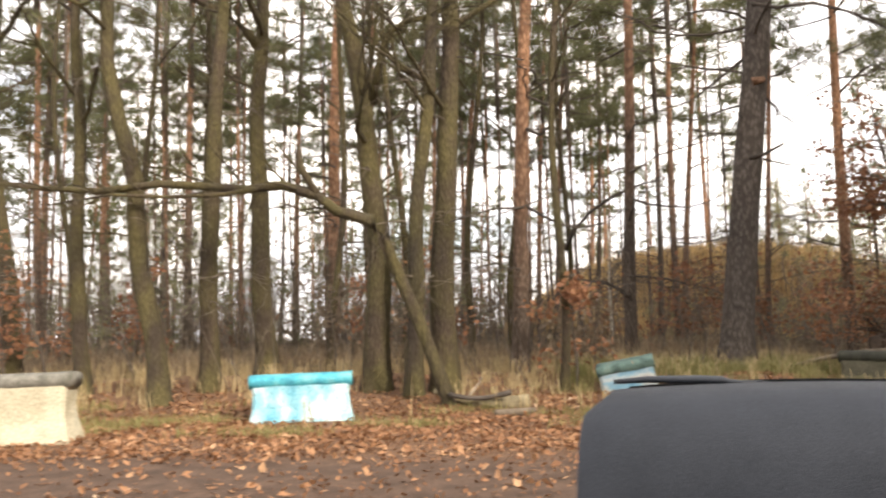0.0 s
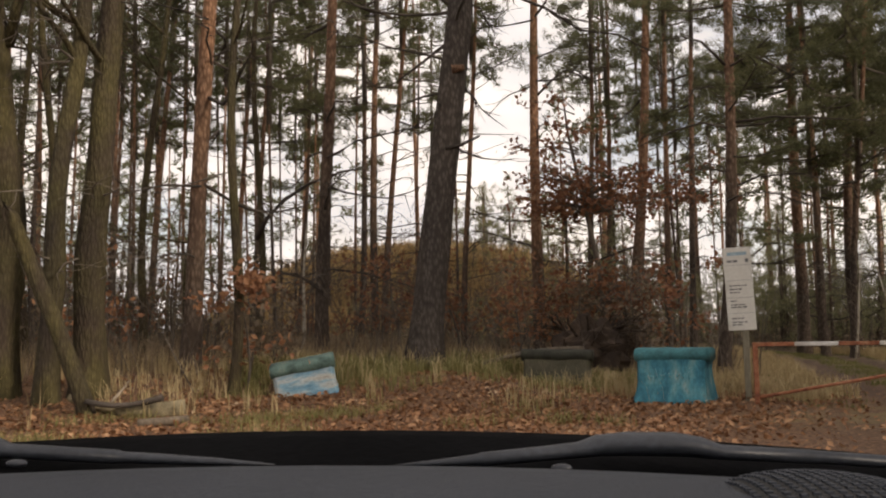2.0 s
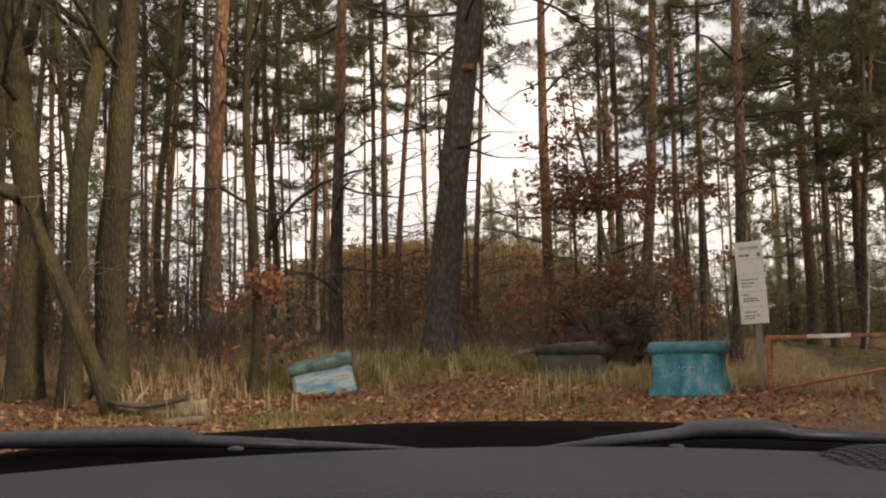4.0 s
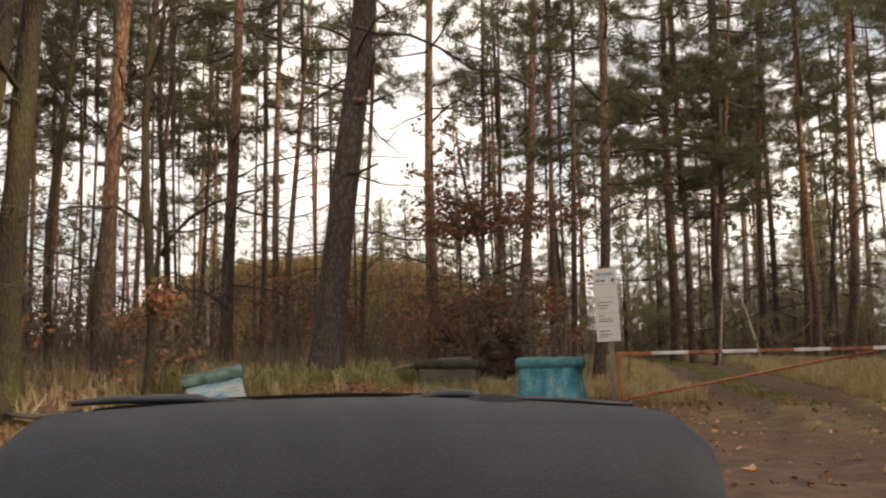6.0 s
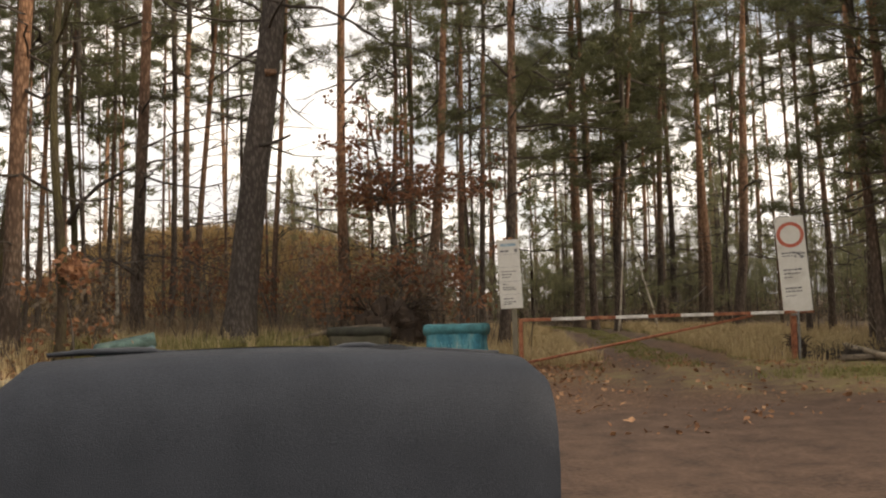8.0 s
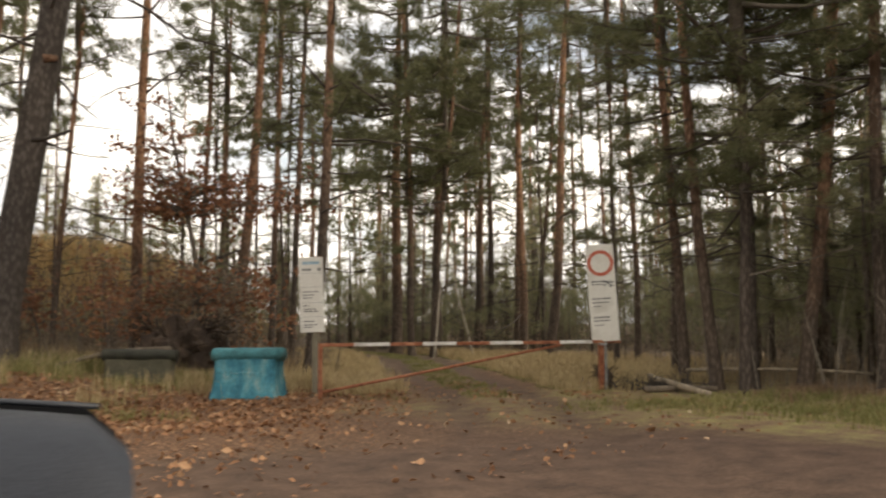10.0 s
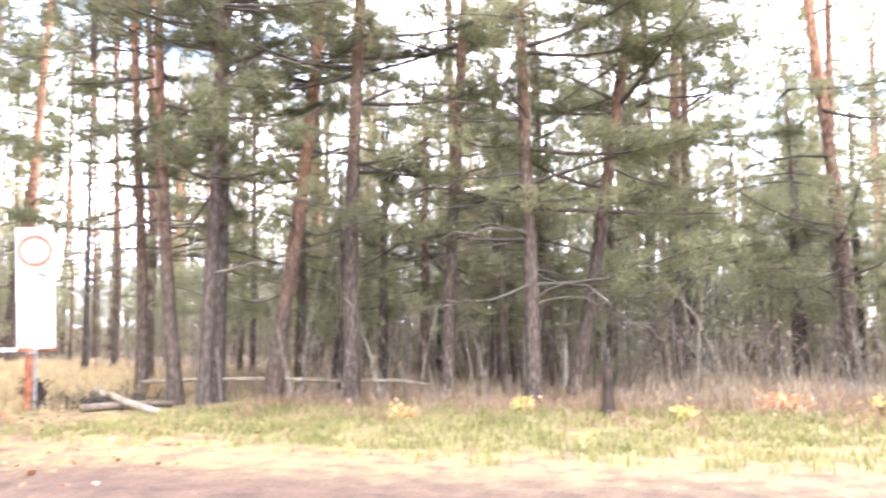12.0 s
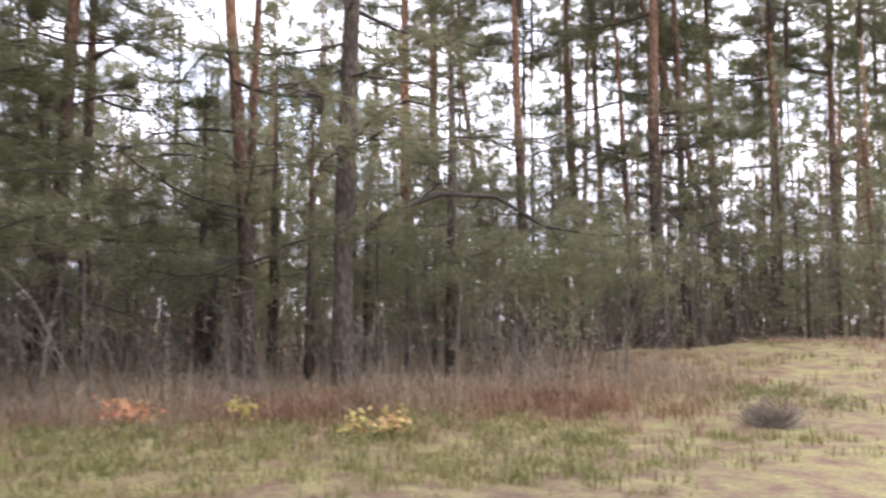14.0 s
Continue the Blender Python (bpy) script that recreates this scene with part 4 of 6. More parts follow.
def thicket():
    """Low growth that closes the view between the far trunks: brown leaves, twigs and green boughs."""
    rng, rnd = np.random.default_rng(14), random.Random(14)
    brown, green, twig = [], [], Build()

    def clump(x, y, top, n, share):
        z = height(x, y)
        for _ in range(n):
            p = (x + rnd.gauss(0, 1.0), y + rnd.gauss(0, 1.0), z + top * rnd.random() ** 1.3)
            (green if rnd.random() < share * min(1.0, (p[2] - z) / 2.0) * 1.3 else brown).append(p)
        for _ in range(6):
            q = Vector((x + rnd.gauss(0, 1), y + rnd.gauss(0, 1), z - 0.1))
            h = top * rnd.uniform(0.6, 1.3)
            twig.tube([q, q + Vector((rnd.gauss(0, 0.2), rnd.gauss(0, 0.2), h * 0.5)), q + Vector((rnd.gauss(0, 0.5), rnd.gauss(0, 0.5), h))], [0.02, 0.013, 0.005], 4, cap=False)

    for _ in range(230):
        x, y = rnd.uniform(-28, 18), rnd.uniform(29, 47)
        if x < 3 or rnd.random() < 0.3:
            clump(x, y, rnd.uniform(1.2, 2.6 if x > 3 else 5.2), 18, 0.4)
    for _ in range(70):
        x, y = rnd.uniform(-18, 0.5), rnd.uniform(25, 36)
        if free(x, y, 0.6):
            clump(x, y, rnd.uniform(2.5, 5.5), 14, 0.35)
    for _ in range(22):
        x, y = rnd.uniform(0.0, 4.2), rnd.uniform(24, 36)
        if free(x, y, 0.6):
            clump(x, y, rnd.uniform(2.0, 4.2), 14, 0.3)
    for _ in range(85):
        x, y = rnd.uniform(21.5, 32), rnd.uniform(-6, 11)
        if away(x, y, 14.5) and y < 0.62 * x - 2 and free(x, y, 0.7):
            clump(x, y, rnd.uniform(1.8, 4.6), 13, 0.55)
    for _ in range(80):
        x, y = rnd.uniform(27, 42), rnd.uniform(-24, -6)
        if away(x, y, 21):
            clump(x, y, rnd.uniform(3.0, 7.5), 22, 0.6)
    for _ in range(95):
        x, y = rnd.uniform(12, 30), rnd.uniform(36, 49)
        if abs(path_offset(x, y)) > 3.5:
            clump(x, y, rnd.uniform(0.6, 1.7), 15, 0.03)
    for _ in range(150):
        x, y = rnd.uniform(18, 52), rnd.uniform(20, 56)
        if abs(path_offset(x, y)) > 3.5 and away(x, y, 32):
            clump(x, y, rnd.uniform(1.6, 4.0), 26, 0.75)
    for _ in range(230):
        x, y = rnd.uniform(25, 50), rnd.uniform(-32, 22)
        if away(x, y, 22) and y < 0.62 * x:
            clump(x, y, rnd.uniform(2.5, 7.5 if y > -8 else 6.0), 24, 0.62)
    for _ in range(60):
        x, y = rnd.uniform(31, 46), rnd.uniform(-8, 9)
        clump(x, y, rnd.uniform(5.0, 9.0), 24, 0.75)
    for _ in range(190):
        a, d = math.radians(rnd.uniform(24, 72)), rnd.uniform(38, 64)
        x, y = 6 + math.sin(a) * d, 3 + math.cos(a) * d
        if abs(path_offset(x, y)) > 2.5:
            clump(x, y, rnd.uniform(2.6, 6.2), 26, 0.8)
    t = tagged(new("thicket"), "dense low growth of brown shrubs and green pine boughs", "undergrowth", kind="stuff")
    part("brown_foliage", Build().polys(leaf_quads(rng, np.repeat(np.array(brown), 7, 0) + rng.normal(size=(len(brown) * 7, 3)) * 0.28, 0.15), 4).mesh("brown_foliage", DULL_LEAF, False), t)
    part("green_foliage", Build().polys(needle_tris(rng, np.array(green), 30, 0.38, 0.026), 3).mesh("green_foliage", YOUNG, False), t)
    part("stems", twig.mesh("stems", TWIG), t)


thicket()


def sapling(x, y, tall, seed, leaves=180, spread=1.0, label="sapling hung with dry brown leaves"):
    """A thin young oak that keeps its brown leaves."""
    rnd, rng = random.Random(seed), np.random.default_rng(seed)
    t = thing("oak_sapling", x, y, height(x, y), label, "sapling", "brown-leaved saplings")
    b, ends = Build(), []
    lean = (rnd.gauss(0, 0.12), rnd.gauss(0, 0.12))
    stem = [(lean[0] * h + 0.05 * math.sin(h * 3), lean[1] * h, h) for h in (-0.15, tall * 0.25, tall * 0.5, tall * 0.75, tall)]
    r = 0.011 * tall + 0.006
    part("stem", Build().tube(stem, [r, r * 0.8, r * 0.6, r * 0.4, 0.004], 6).mesh("stem", TWIG), t)
    for _ in range(int(7 + tall * 3)):
        k = rnd.randint(1, 3)
        p = Vector(stem[k]).lerp(Vector(stem[k + 1]), rnd.random())
        a, ln = rnd.uniform(0, 6.28), rnd.uniform(0.25, 0.5) * tall * 0.55 * spread
        e = p + Vector((math.cos(a) * ln, math.sin(a) * ln, rnd.uniform(-0.05, 0.35) * ln))
        m = p.lerp(e, 0.5) + Vector((0, 0, 0.08 * ln))
        b.tube([p, m, e], [r * 0.35, r * 0.25, 0.003], 4, cap=False)
        ends += [m, e, e, p.lerp(e, 0.75)]
    part("twig_wood", b.mesh("twig_wood", TWIG), t)["kind"] = "stuff"
    c = np.array([tuple(ends[i]) for i in rng.integers(0, len(ends), leaves)]) + rng.normal(size=(leaves, 3)) * 0.13 * max(1, tall / 3)
    part("leaves", Build().polys(leaf_quads(rng, c, 0.13), 4).mesh("leaves", DULL_LEAF if seed % 5 < 2 else BROWN_LEAF, False), t, "dry curled brown leaves")["kind"] = "stuff"
    return t


def tiered_oak(x, y, seed):
    """A thin oak whose brown leaves hang in two wide tiers."""
    rnd, rng = random.Random(seed), np.random.default_rng(seed)
    t = thing("oak_sapling", x, y, height(x, y), "thin oak with two wide tiers of dry brown leaves", "sapling", "brown-leaved saplings")
    stem = [(0, 0, -0.2), (0.05, 0, 1.2), (-0.05, 0, 2.6), (-0.35, 0.1, 4.2), (-0.75, 0.1, 6.0), (-0.95, 0.1, 7.6)]
    part("stem", Build().tube(stem, [0.1, 0.085, 0.07, 0.055, 0.035, 0.01], 9, 0.1).mesh("stem", TWIG), t)
    b, c = Build(), []
    for z0, z1, reach, shift, n in ((4.2, 5.0, 2.9, 0.95, 84), (1.7, 2.7, 2.7, -0.5, 40), (5.0, 7.0, 1.3, -0.5, 14)):
        for _ in range(n):
            z = rnd.uniform(z0, z1)
            a = rnd.uniform(0, 6.28)
            ln = reach * rnd.uniform(0.4, 1.1)
            p = Vector((-0.09 * z, 0, z - 0.2))
            e = Vector((p.x + shift * ln / reach + math.cos(a) * ln, math.sin(a) * ln * 0.8, z + rnd.gauss(0.0, 0.15)))
            m = p.lerp(e, 0.5) + Vector((0, 0, 0.12))
            b.tube([p, m, e], [0.022, 0.014, 0.004], 4, cap=False)
            c += [p.lerp(e, q) for q in (0.55, 0.7, 0.8, 0.9, 1.0, 1.0)] * 4
    part("twig_wood", b.mesh("twig_wood", TWIG), t)["kind"] = "stuff"
    c = np.array([tuple(v) for v in c]) + rng.normal(size=(len(c), 3)) * (0.17, 0.17, 0.11)
    part("leaves", Build().polys(leaf_quads(rng, c, 0.15), 4).mesh("leaves", BROWN_LEAF, False), t, "dense dry brown leaves")["kind"] = "stuff"


tiered_oak(13.7, 21.7, 501)
_r = random.Random(33)
for i in range(46):
    x, y = _r.uniform(-9, 18), _r.uniform(17.5, 36)
    if free(x, y, 0.5) and (x < 12.5 or y > 20) and y > 17.2:
        sapling(round(x, 2), round(y, 2), _r.uniform(1.2, 3.2), 600 + i, _r.randint(90, 260))
for x, y, h, n in ((4.9, 18.6, 1.7, 200), (5.4, 19.4, 1.5, 180), (9.6, 20.5, 2.6, 320), (10.6, 19.6, 2.4, 320), (13.4, 19.6, 2.6, 300), (12.6, 20.6, 3.2, 360), (14.6, 21.8, 2.6, 260),
                   (9.0, 23.5, 3.0, 300), (7.2, 21.4, 2.4, 220), (-5.2, 21.0, 2.6, 240), (-7.0, 19.0, 2.4, 260), (0.2, 22.0, 2.2, 200)):
    sapling(x, y, h, int(700 + x * 31 + y), n)
for i in range(16):
    x, y = _r.uniform(2.5, 16.5), _r.uniform(19.0, 30)
    if free(x, y, 0.5) and y > 33 - x * 1.1:
        sapling(round(x, 2), round(y, 2), _r.uniform(1.6, 3.6), 900 + i, _r.randint(160, 320), 1.2)


def dead_birch(x, y, tall, r, lean, seed):
    """A thin pale dead stem with a few forked twigs."""
    rnd = random.Random(seed)
    t = thing("birch_stem", x, y, height(x, y), "thin pale dead birch stem among dark trunks", "tree", "pale birch stems")
    pts = [(lean[0] * h + 0.03 * math.sin(h * 2.1), lean[1] * h, h) for h in (-0.2, 0.5, 1.1, 1.7, 2.3)] + [(lean[0] * tall, lean[1] * tall, tall)]
    part("stem", Build().tube(pts, [r, r, r * 0.9, r * 0.8, r * 0.5, 0.006], 7, 0.1).mesh("stem", BIRCH_BARK), t)
    b = Build()
    for k in (2, 3, 3, 4, 4):
        grow(b, rnd, Vector(pts[k]), Vector((rnd.choice((-1, 1)) * 0.8, rnd.gauss(0, 0.3), 0.7)).normalized(), tall * 0.3, r * 0.4, 1, 0.05)
    part("twig_wood", b.mesh("twig_wood", TWIG), t)["kind"] = "stuff"


dead_birch(6.77, 25.0, 3.6, 0.055, (0.03, 0.0), 1)
dead_birch(25.3, 26.0, 4.6, 0.038, (0.10, -0.05), 2)
dead_birch(26.6, 25.2, 4.2, 0.042, (-0.2, 0.12), 3)
dead_birch(22.5, 4.4, 5.6, 0.05, (-0.02, 0.01), 4)
oak(4.52, 17.35, 0.09, 0.02, 0.0, 71, 3, 2.4, "slim dark oak stem with sparse twigs")
sapling(4.75, 17.3, 1.9, 1403, 420, 1.6)
ARCH = oak(5.55, 24.6, 0.1, 0.01, 0.0, 72, 2, 5.0, "slim dark oak with one arching limb")
own_limb(ARCH, ((0, 0, 3.1), (0.25, -0.1, 3.6), (0.7, -0.2, 4.1), (1.3, -0.4, 4.5), (2.1, -0.6, 4.8), (2.7, -0.7, 4.9)), 0.07, 0.02, DARK_TWIG, 73, 1)


def brush():
    """Bare twigs and thin dead stems between the trunks."""
    rnd = random.Random(55)
    b, dark, pale = None, Build(), Build()

    def stem(x, y, h):
        z = height(x, y)
        a = rnd.uniform(0, 6.28)
        q = h * rnd.uniform(0.1, 0.9)
        p = [Vector((x, y, z - 0.05)), Vector((x + math.cos(a) * q * 0.35, y + math.sin(a) * q * 0.35, z + h * 0.5)), Vector((x + math.cos(a) * q, y + math.sin(a) * q, z + h))]
        b.tube(p, [0.004 + h * 0.0035, 0.003 + h * 0.002, 0.002], 3, cap=False)
        for _ in range(int(2 + h * 3)):
            s = p[1].lerp(p[2], rnd.random()) if rnd.random() < 0.6 else p[0].lerp(p[1], rnd.uniform(0.4, 1))
            e = s + Vector((rnd.gauss(0, 0.25), rnd.gauss(0, 0.25), rnd.uniform(0, 0.4))) * h * 0.45
            b.tube([s, e], [0.004, 0.002], 3, cap=False)
    b = dark
    for _ in range(1300):
        x, y = rnd.uniform(-14, 20), rnd.uniform(17.5, 36)
        if free(x, y, 0.3):
            stem(x, y, rnd.uniform(0.5, 3.0))
    b = pale
    for _ in range(2000):
        x, y = rnd.uniform(19, 36), rnd.uniform(-16, 13)
        if away(x, y, 12.0) and free(x, y, 0.3) and y < 1.1 * (x - 10) and not (y < -6.5 and x < 28):
            stem(x, y, rnd.uniform(0.5, 3.2 if y > 1 else 1.7))
    tagged(new("brush", dark.mesh("brush", TWIG)), "thin bare twigs and dead stems between the trunks", "undergrowth", kind="stuff")
    tagged(new("pale_brush", pale.mesh("pale_brush", GLARE_TWIG)), "dry twigs and stems under the pines, paled for windscreen glare", "undergrowth", kind="stuff")


brush()


# ---- barrier, signs, blocks ----
RED = painted("worn_red_paint", [(0.3, (0.17, 0.06, 0.035)), (0.5, (0.34, 0.125, 0.065)), (0.68, (0.42, 0.20, 0.115)), (0.85, (0.46, 0.33, 0.24))], 9.0, rough=0.6)
WHITE = painted("worn_white_paint", [(0.25, (0.42, 0.38, 0.34)), (0.45, (0.66, 0.64, 0.6)), (0.6, (0.76, 0.75, 0.72))], 5.0, rough=0.55, relief=0.15)
POST_WOOD = painted("weathered_post_wood", [(0.3, (0.16, 0.14, 0.10)), (0.7, (0.30, 0.27, 0.20))], 6.0, stretch=(1, 1, 0.2))
BOARD = painted("sign_board_white", [(0.28, (0.46, 0.44, 0.39)), (0.5, (0.63, 0.62, 0.57)), (0.75, (0.56, 0.54, 0.48))], 2.2, rough=0.45, relief=0.05, grainy=0.18)
SIGN_RED = painted("sign_red_film", [(0.3, (0.44, 0.09, 0.055)), (0.7, (0.52, 0.17, 0.115))], 4.0, rough=0.45, relief=0.05, grainy=0.3)
INK = painted("faded_ink", [(0.3, (0.10, 0.105, 0.11)), (0.7, (0.26, 0.26, 0.26))], 9.0, rough=0.6, relief=0.05)
BLUE_INK = painted("faded_blue_ink", [(0.3, (0.22, 0.36, 0.46)), (0.7, (0.38, 0.50, 0.56))], 9.0, rough=0.6, relief=0.05)
GALV = painted("galvanised_steel", [(0.3, (0.30, 0.31, 0.31)), (0.7, (0.46, 0.47, 0.47))], 8.0, rough=0.45, metal=0.6)

GATE_L, GATE_R = Vector((12.15, 13.9, 0)), Vector((17.12, 11.68, 0))


def rod(a, b, r, material, name, sides=10):
    return Build().tube([a, Vector(a).lerp(Vector(b), 0.5), b], [r] * 3, sides, 0.03).mesh(name, material)


def barrier():
    d = GATE_R - GATE_L
    length = d.length
    t = thing("barrier_gate", GATE_L.x, GATE_L.y, 0, "rusty red and white steel barrier gate closing the track", "barrier", turn=math.degrees(math.atan2(d.y, d.x)))
    top = 0.93
    part("left_post", box_mesh("left_post", RED, (-0.035, -0.035, -0.2), (0.035, 0.035, top + 0.03)), t)
    part("right_post", box_mesh("right_post", RED, (length - 0.045, 0.04, -0.2), (length + 0.045, 0.13, top - 0.04)), t)
    part("support_post", box_mesh("support_post", GALV, (length + 0.08, 0.06, -0.1), (length + 0.12, 0.1, top - 0.05), 0.005), t, "thin bare steel stay")
    cuts = (0.035, 0.59, 1.24, 1.84, 2.48, 3.13, 3.78, 4.53, 5.21, length + 0.38)
    for i, (a, b) in enumerate(zip(cuts, cuts[1:])):
        part("bar_section", box_mesh("bar_section", WHITE if i % 2 else RED, (a, -0.03, top - 0.03), (b - 0.004, 0.03, top + 0.03), 0.008), t, "white painted section" if i % 2 else "red painted section")
    part("brace", rod((0.03, 0, 0.12), (length * 0.84, 0, top - 0.05), 0.026, RED, "brace"), t)
    part("bracket", box_mesh("bracket", GALV, (length - 0.06, -0.05, top - 0.07), (length + 0.06, 0.05, top - 0.032), 0.006), t)


barrier()


def text_bars(t, rows, x0, x1, seed, z_of, material=None, y=-0.0165):
    """Lines of writing that cannot be read: rows of (height, share of the width, thickness)."""
    rnd = random.Random(seed)
    for h, share, thick in rows:
        b, x = Build(), x0
        end = x0 + (x1 - x0) * share
        while x < end - 0.01:
            w = min(rnd.uniform(0.03, 0.085), end - x)
            b.box((x, y, z_of + h), (x + w, y + 0.003, z_of + h + thick))
            x += w + 0.014
        part("text_line", b.mesh("text_line", material or INK, False), t, "unreadable faded line of text")


def left_sign():
    t = thing("notice_board", 12.34, 14.36, 0, "tall white notice board with faded text on a grey wooden post", "sign", turn=-37)
    part("post", box_mesh("post", POST_WOOD, (-0.05, 0.005, -0.3), (0.05, 0.095, 2.3)), t, "grey-green weathered wooden post")
    lean = pose(0, 0, -0.05, 0, -2.0, 0)
    p = part("panel", box_mesh("panel", BOARD, (-0.215, -0.012, 1.2), (0.215, 0.002, 2.54), 0.004), t, "dirty white panel", lean)
    part("header", box_mesh("header", BLUE_INK, (-0.15, -0.0165, 2.41), (0.15, -0.0135, 2.465), 0.001), p, "faded blue lettering bar")
    for z in (1.47, 1.72, 2.0, 2.25):
        part("seam", box_mesh("seam", GALV, (-0.2, -0.015, z), (0.2, -0.0125, z + 0.007), 0.001), p)
    text_bars(p, ((1.28, 0.5, 0.02), (1.32, 0.75, 0.02), (1.38, 0.6, 0.022), (1.56, 0.8, 0.02), (1.6, 0.7, 0.02), (1.66, 0.3, 0.022), (1.8, 0.5, 0.02), (1.85, 0.6, 0.022), (1.91, 0.85, 0.02)), -0.15, 0.16, 5, 0)
    text_bars(p, ((2.3, 0.5, 0.035),), -0.16, 0.16, 6, 0)
    part("pictogram", box_mesh("pictogram", INK, (0.12, -0.0165, 2.29), (0.17, -0.0135, 2.35), 0.001), p)


left_sign()


def right_sign():
    x, y = GATE_R.x + 0.02, GATE_R.y - 0.06
    t = thing("no_entry_sign", x, y, 0, "white board with red ring and worn text above barrier post", "sign", turn=-50)
    part("bracket", box_mesh("bracket", GALV, (-0.02, 0.004, 0.9), (0.02, 0.06, 2.5), 0.004), t)
    lean = pose(0, 0, 0.94, 0, -3.0, 0)
    p = part("panel", box_mesh("panel", BOARD, (-0.265, -0.012, 0.0), (0.265, 0.002, 1.86), 0.005), t, "white sheet metal panel with scuffs", lean)
    b = Build()
    n, ro, ri, zc = 48, 0.25, 0.185, 1.5
    ring = [(math.cos(6.2832 * i / n), math.sin(6.2832 * i / n)) for i in range(n)]
    for i in range(n):
        (c0, s0), (c1, s1) = ring[i], ring[(i + 1) % n]
        b.polys([(c0 * ri, -0.016, zc + s0 * ri), (c1 * ri, -0.016, zc + s1 * ri), (c1 * ro, -0.016, zc + s1 * ro), (c0 * ro, -0.016, zc + s0 * ro)], 4)
        b.polys([(c0 * ro, -0.016, zc + s0 * ro), (c1 * ro, -0.016, zc + s1 * ro), (c1 * ro, -0.012, zc + s1 * ro), (c0 * ro, -0.012, zc + s0 * ro)], 4)
    part("ring", b.mesh("ring", SIGN_RED, False), p, "faded red prohibition ring")
    text_bars(p, ((1.13, 0.75, 0.03), (1.08, 0.5, 0.02), (0.80, 0.85, 0.03), (0.73, 0.8, 0.025), (0.66, 0.4, 0.02), (0.44, 0.8, 0.032), (0.38, 0.75, 0.03), (0.30, 0.45, 0.016)), -0.19, 0.21, 9, 0)
    smear = Build()
    rng = np.random.default_rng(3)
    for _ in range(26):
        cx, cz, w, h = rng.uniform(0.02, 0.2), rng.uniform(1.02, 1.16), rng.uniform(0.01, 0.05), rng.uniform(0.01, 0.03)
        smear.box((cx, -0.0148, cz), (cx + w, -0.0122, cz + h))
    part("dirt", smear.mesh("dirt", INK, False), p, "grey smear of dirt")["kind"] = "stuff"
    for sx in (-0.235, 0.235):
        for sz in (0.05, 1.8):
            part("screw", Build().tube([(sx, -0.018, sz), (sx, -0.012, sz)], [0.01, 0.01], 8).mesh("screw", GALV), p)


right_sign()


def concrete_block(x, y, turn, body_mat, cap_mat, label, tip=(0, 0), width=1.4, tall=0.9, sink=0.0):
    t = thing("concrete_block", x, y, height(x, y) - sink, label, "block", "concrete blocks along the road edge")
    t.matrix_basis = pose(x, y, height(x, y) - sink, tip[0], tip[1], turn)
    hw = width / 2
    prof = ((-0.12, 1.03, 0.36), (0.05, 1.03, 0.36), (0.14, 1.0, 0.335), (0.34, 0.945, 0.29), (0.55, 0.93, 0.27), (tall - 0.2, 0.955, 0.265), (tall - 0.1, 0.955, 0.26))
    bm = bmesh.new()
    rings = []
    for z, w, d in prof:
        w *= hw
        c = 0.05
        rings.append([bm.verts.new(p) for p in ((-w + c, -d, z), (w - c, -d, z), (w, -d + c, z), (w, d - c, z), (w - c, d, z), (-w + c, d, z), (-w, d - c, z), (-w, -d + c, z))])
    for a, b in zip(rings, rings[1:]):
        for i in range(8):
            bm.faces.new((a[i], a[(i + 1) % 8], b[(i + 1) % 8], b[i]))
    bm.faces.new(rings[-1])
    bm.faces.new(reversed(rings[0]))
    bmesh.ops.subdivide_edges(bm, edges=list(bm.edges), cuts=2, use_grid_fill=True)
    for v in bm.verts:
        k = noise.noise(v.co * 5 + Vector((x, y, 0))) * 0.012
        v.co += Vector((k, k, 0))
    me = bpy.data.meshes.new("body")
    bm.to_mesh(me)
    bm.free()
    me.materials.append(body_mat)
    part("body", me, t)
    cb, n, segs = Build(), 16, 14
    pts = [(-hw + 2 * hw * i / (segs - 1), 0, 0) for i in range(segs)]
    first = cb.n
    for px, _, _ in pts:
        for s in range(n):
            w = 2 * math.pi * s / n
            yy, zz = math.cos(w), math.sin(w)
            q = Vector((px, 0.30 * math.copysign(abs(yy) ** 0.65, yy), tall - 0.1 + 0.115 * math.copysign(abs(zz) ** 0.7, zz)))
            k = noise.noise(q * 6 + Vector((x, 0, y))) * 0.012
            cb.v.append(tuple(q + Vector((0, k, k))))
    for i in range(segs - 1):
        for s in range(n):
            o = first + i * n
            cb.f.append((o + s, o + (s + 1) % n, o + n + (s + 1) % n, o + n + s))
    cb.f.append(tuple(first + s for s in reversed(range(n))))
    cb.f.append(tuple(first + (segs - 1) * n + s for s in range(n)))
    part("cap", cb.mesh("cap", cap_mat), t, "rounded overhanging top roll")
    return t


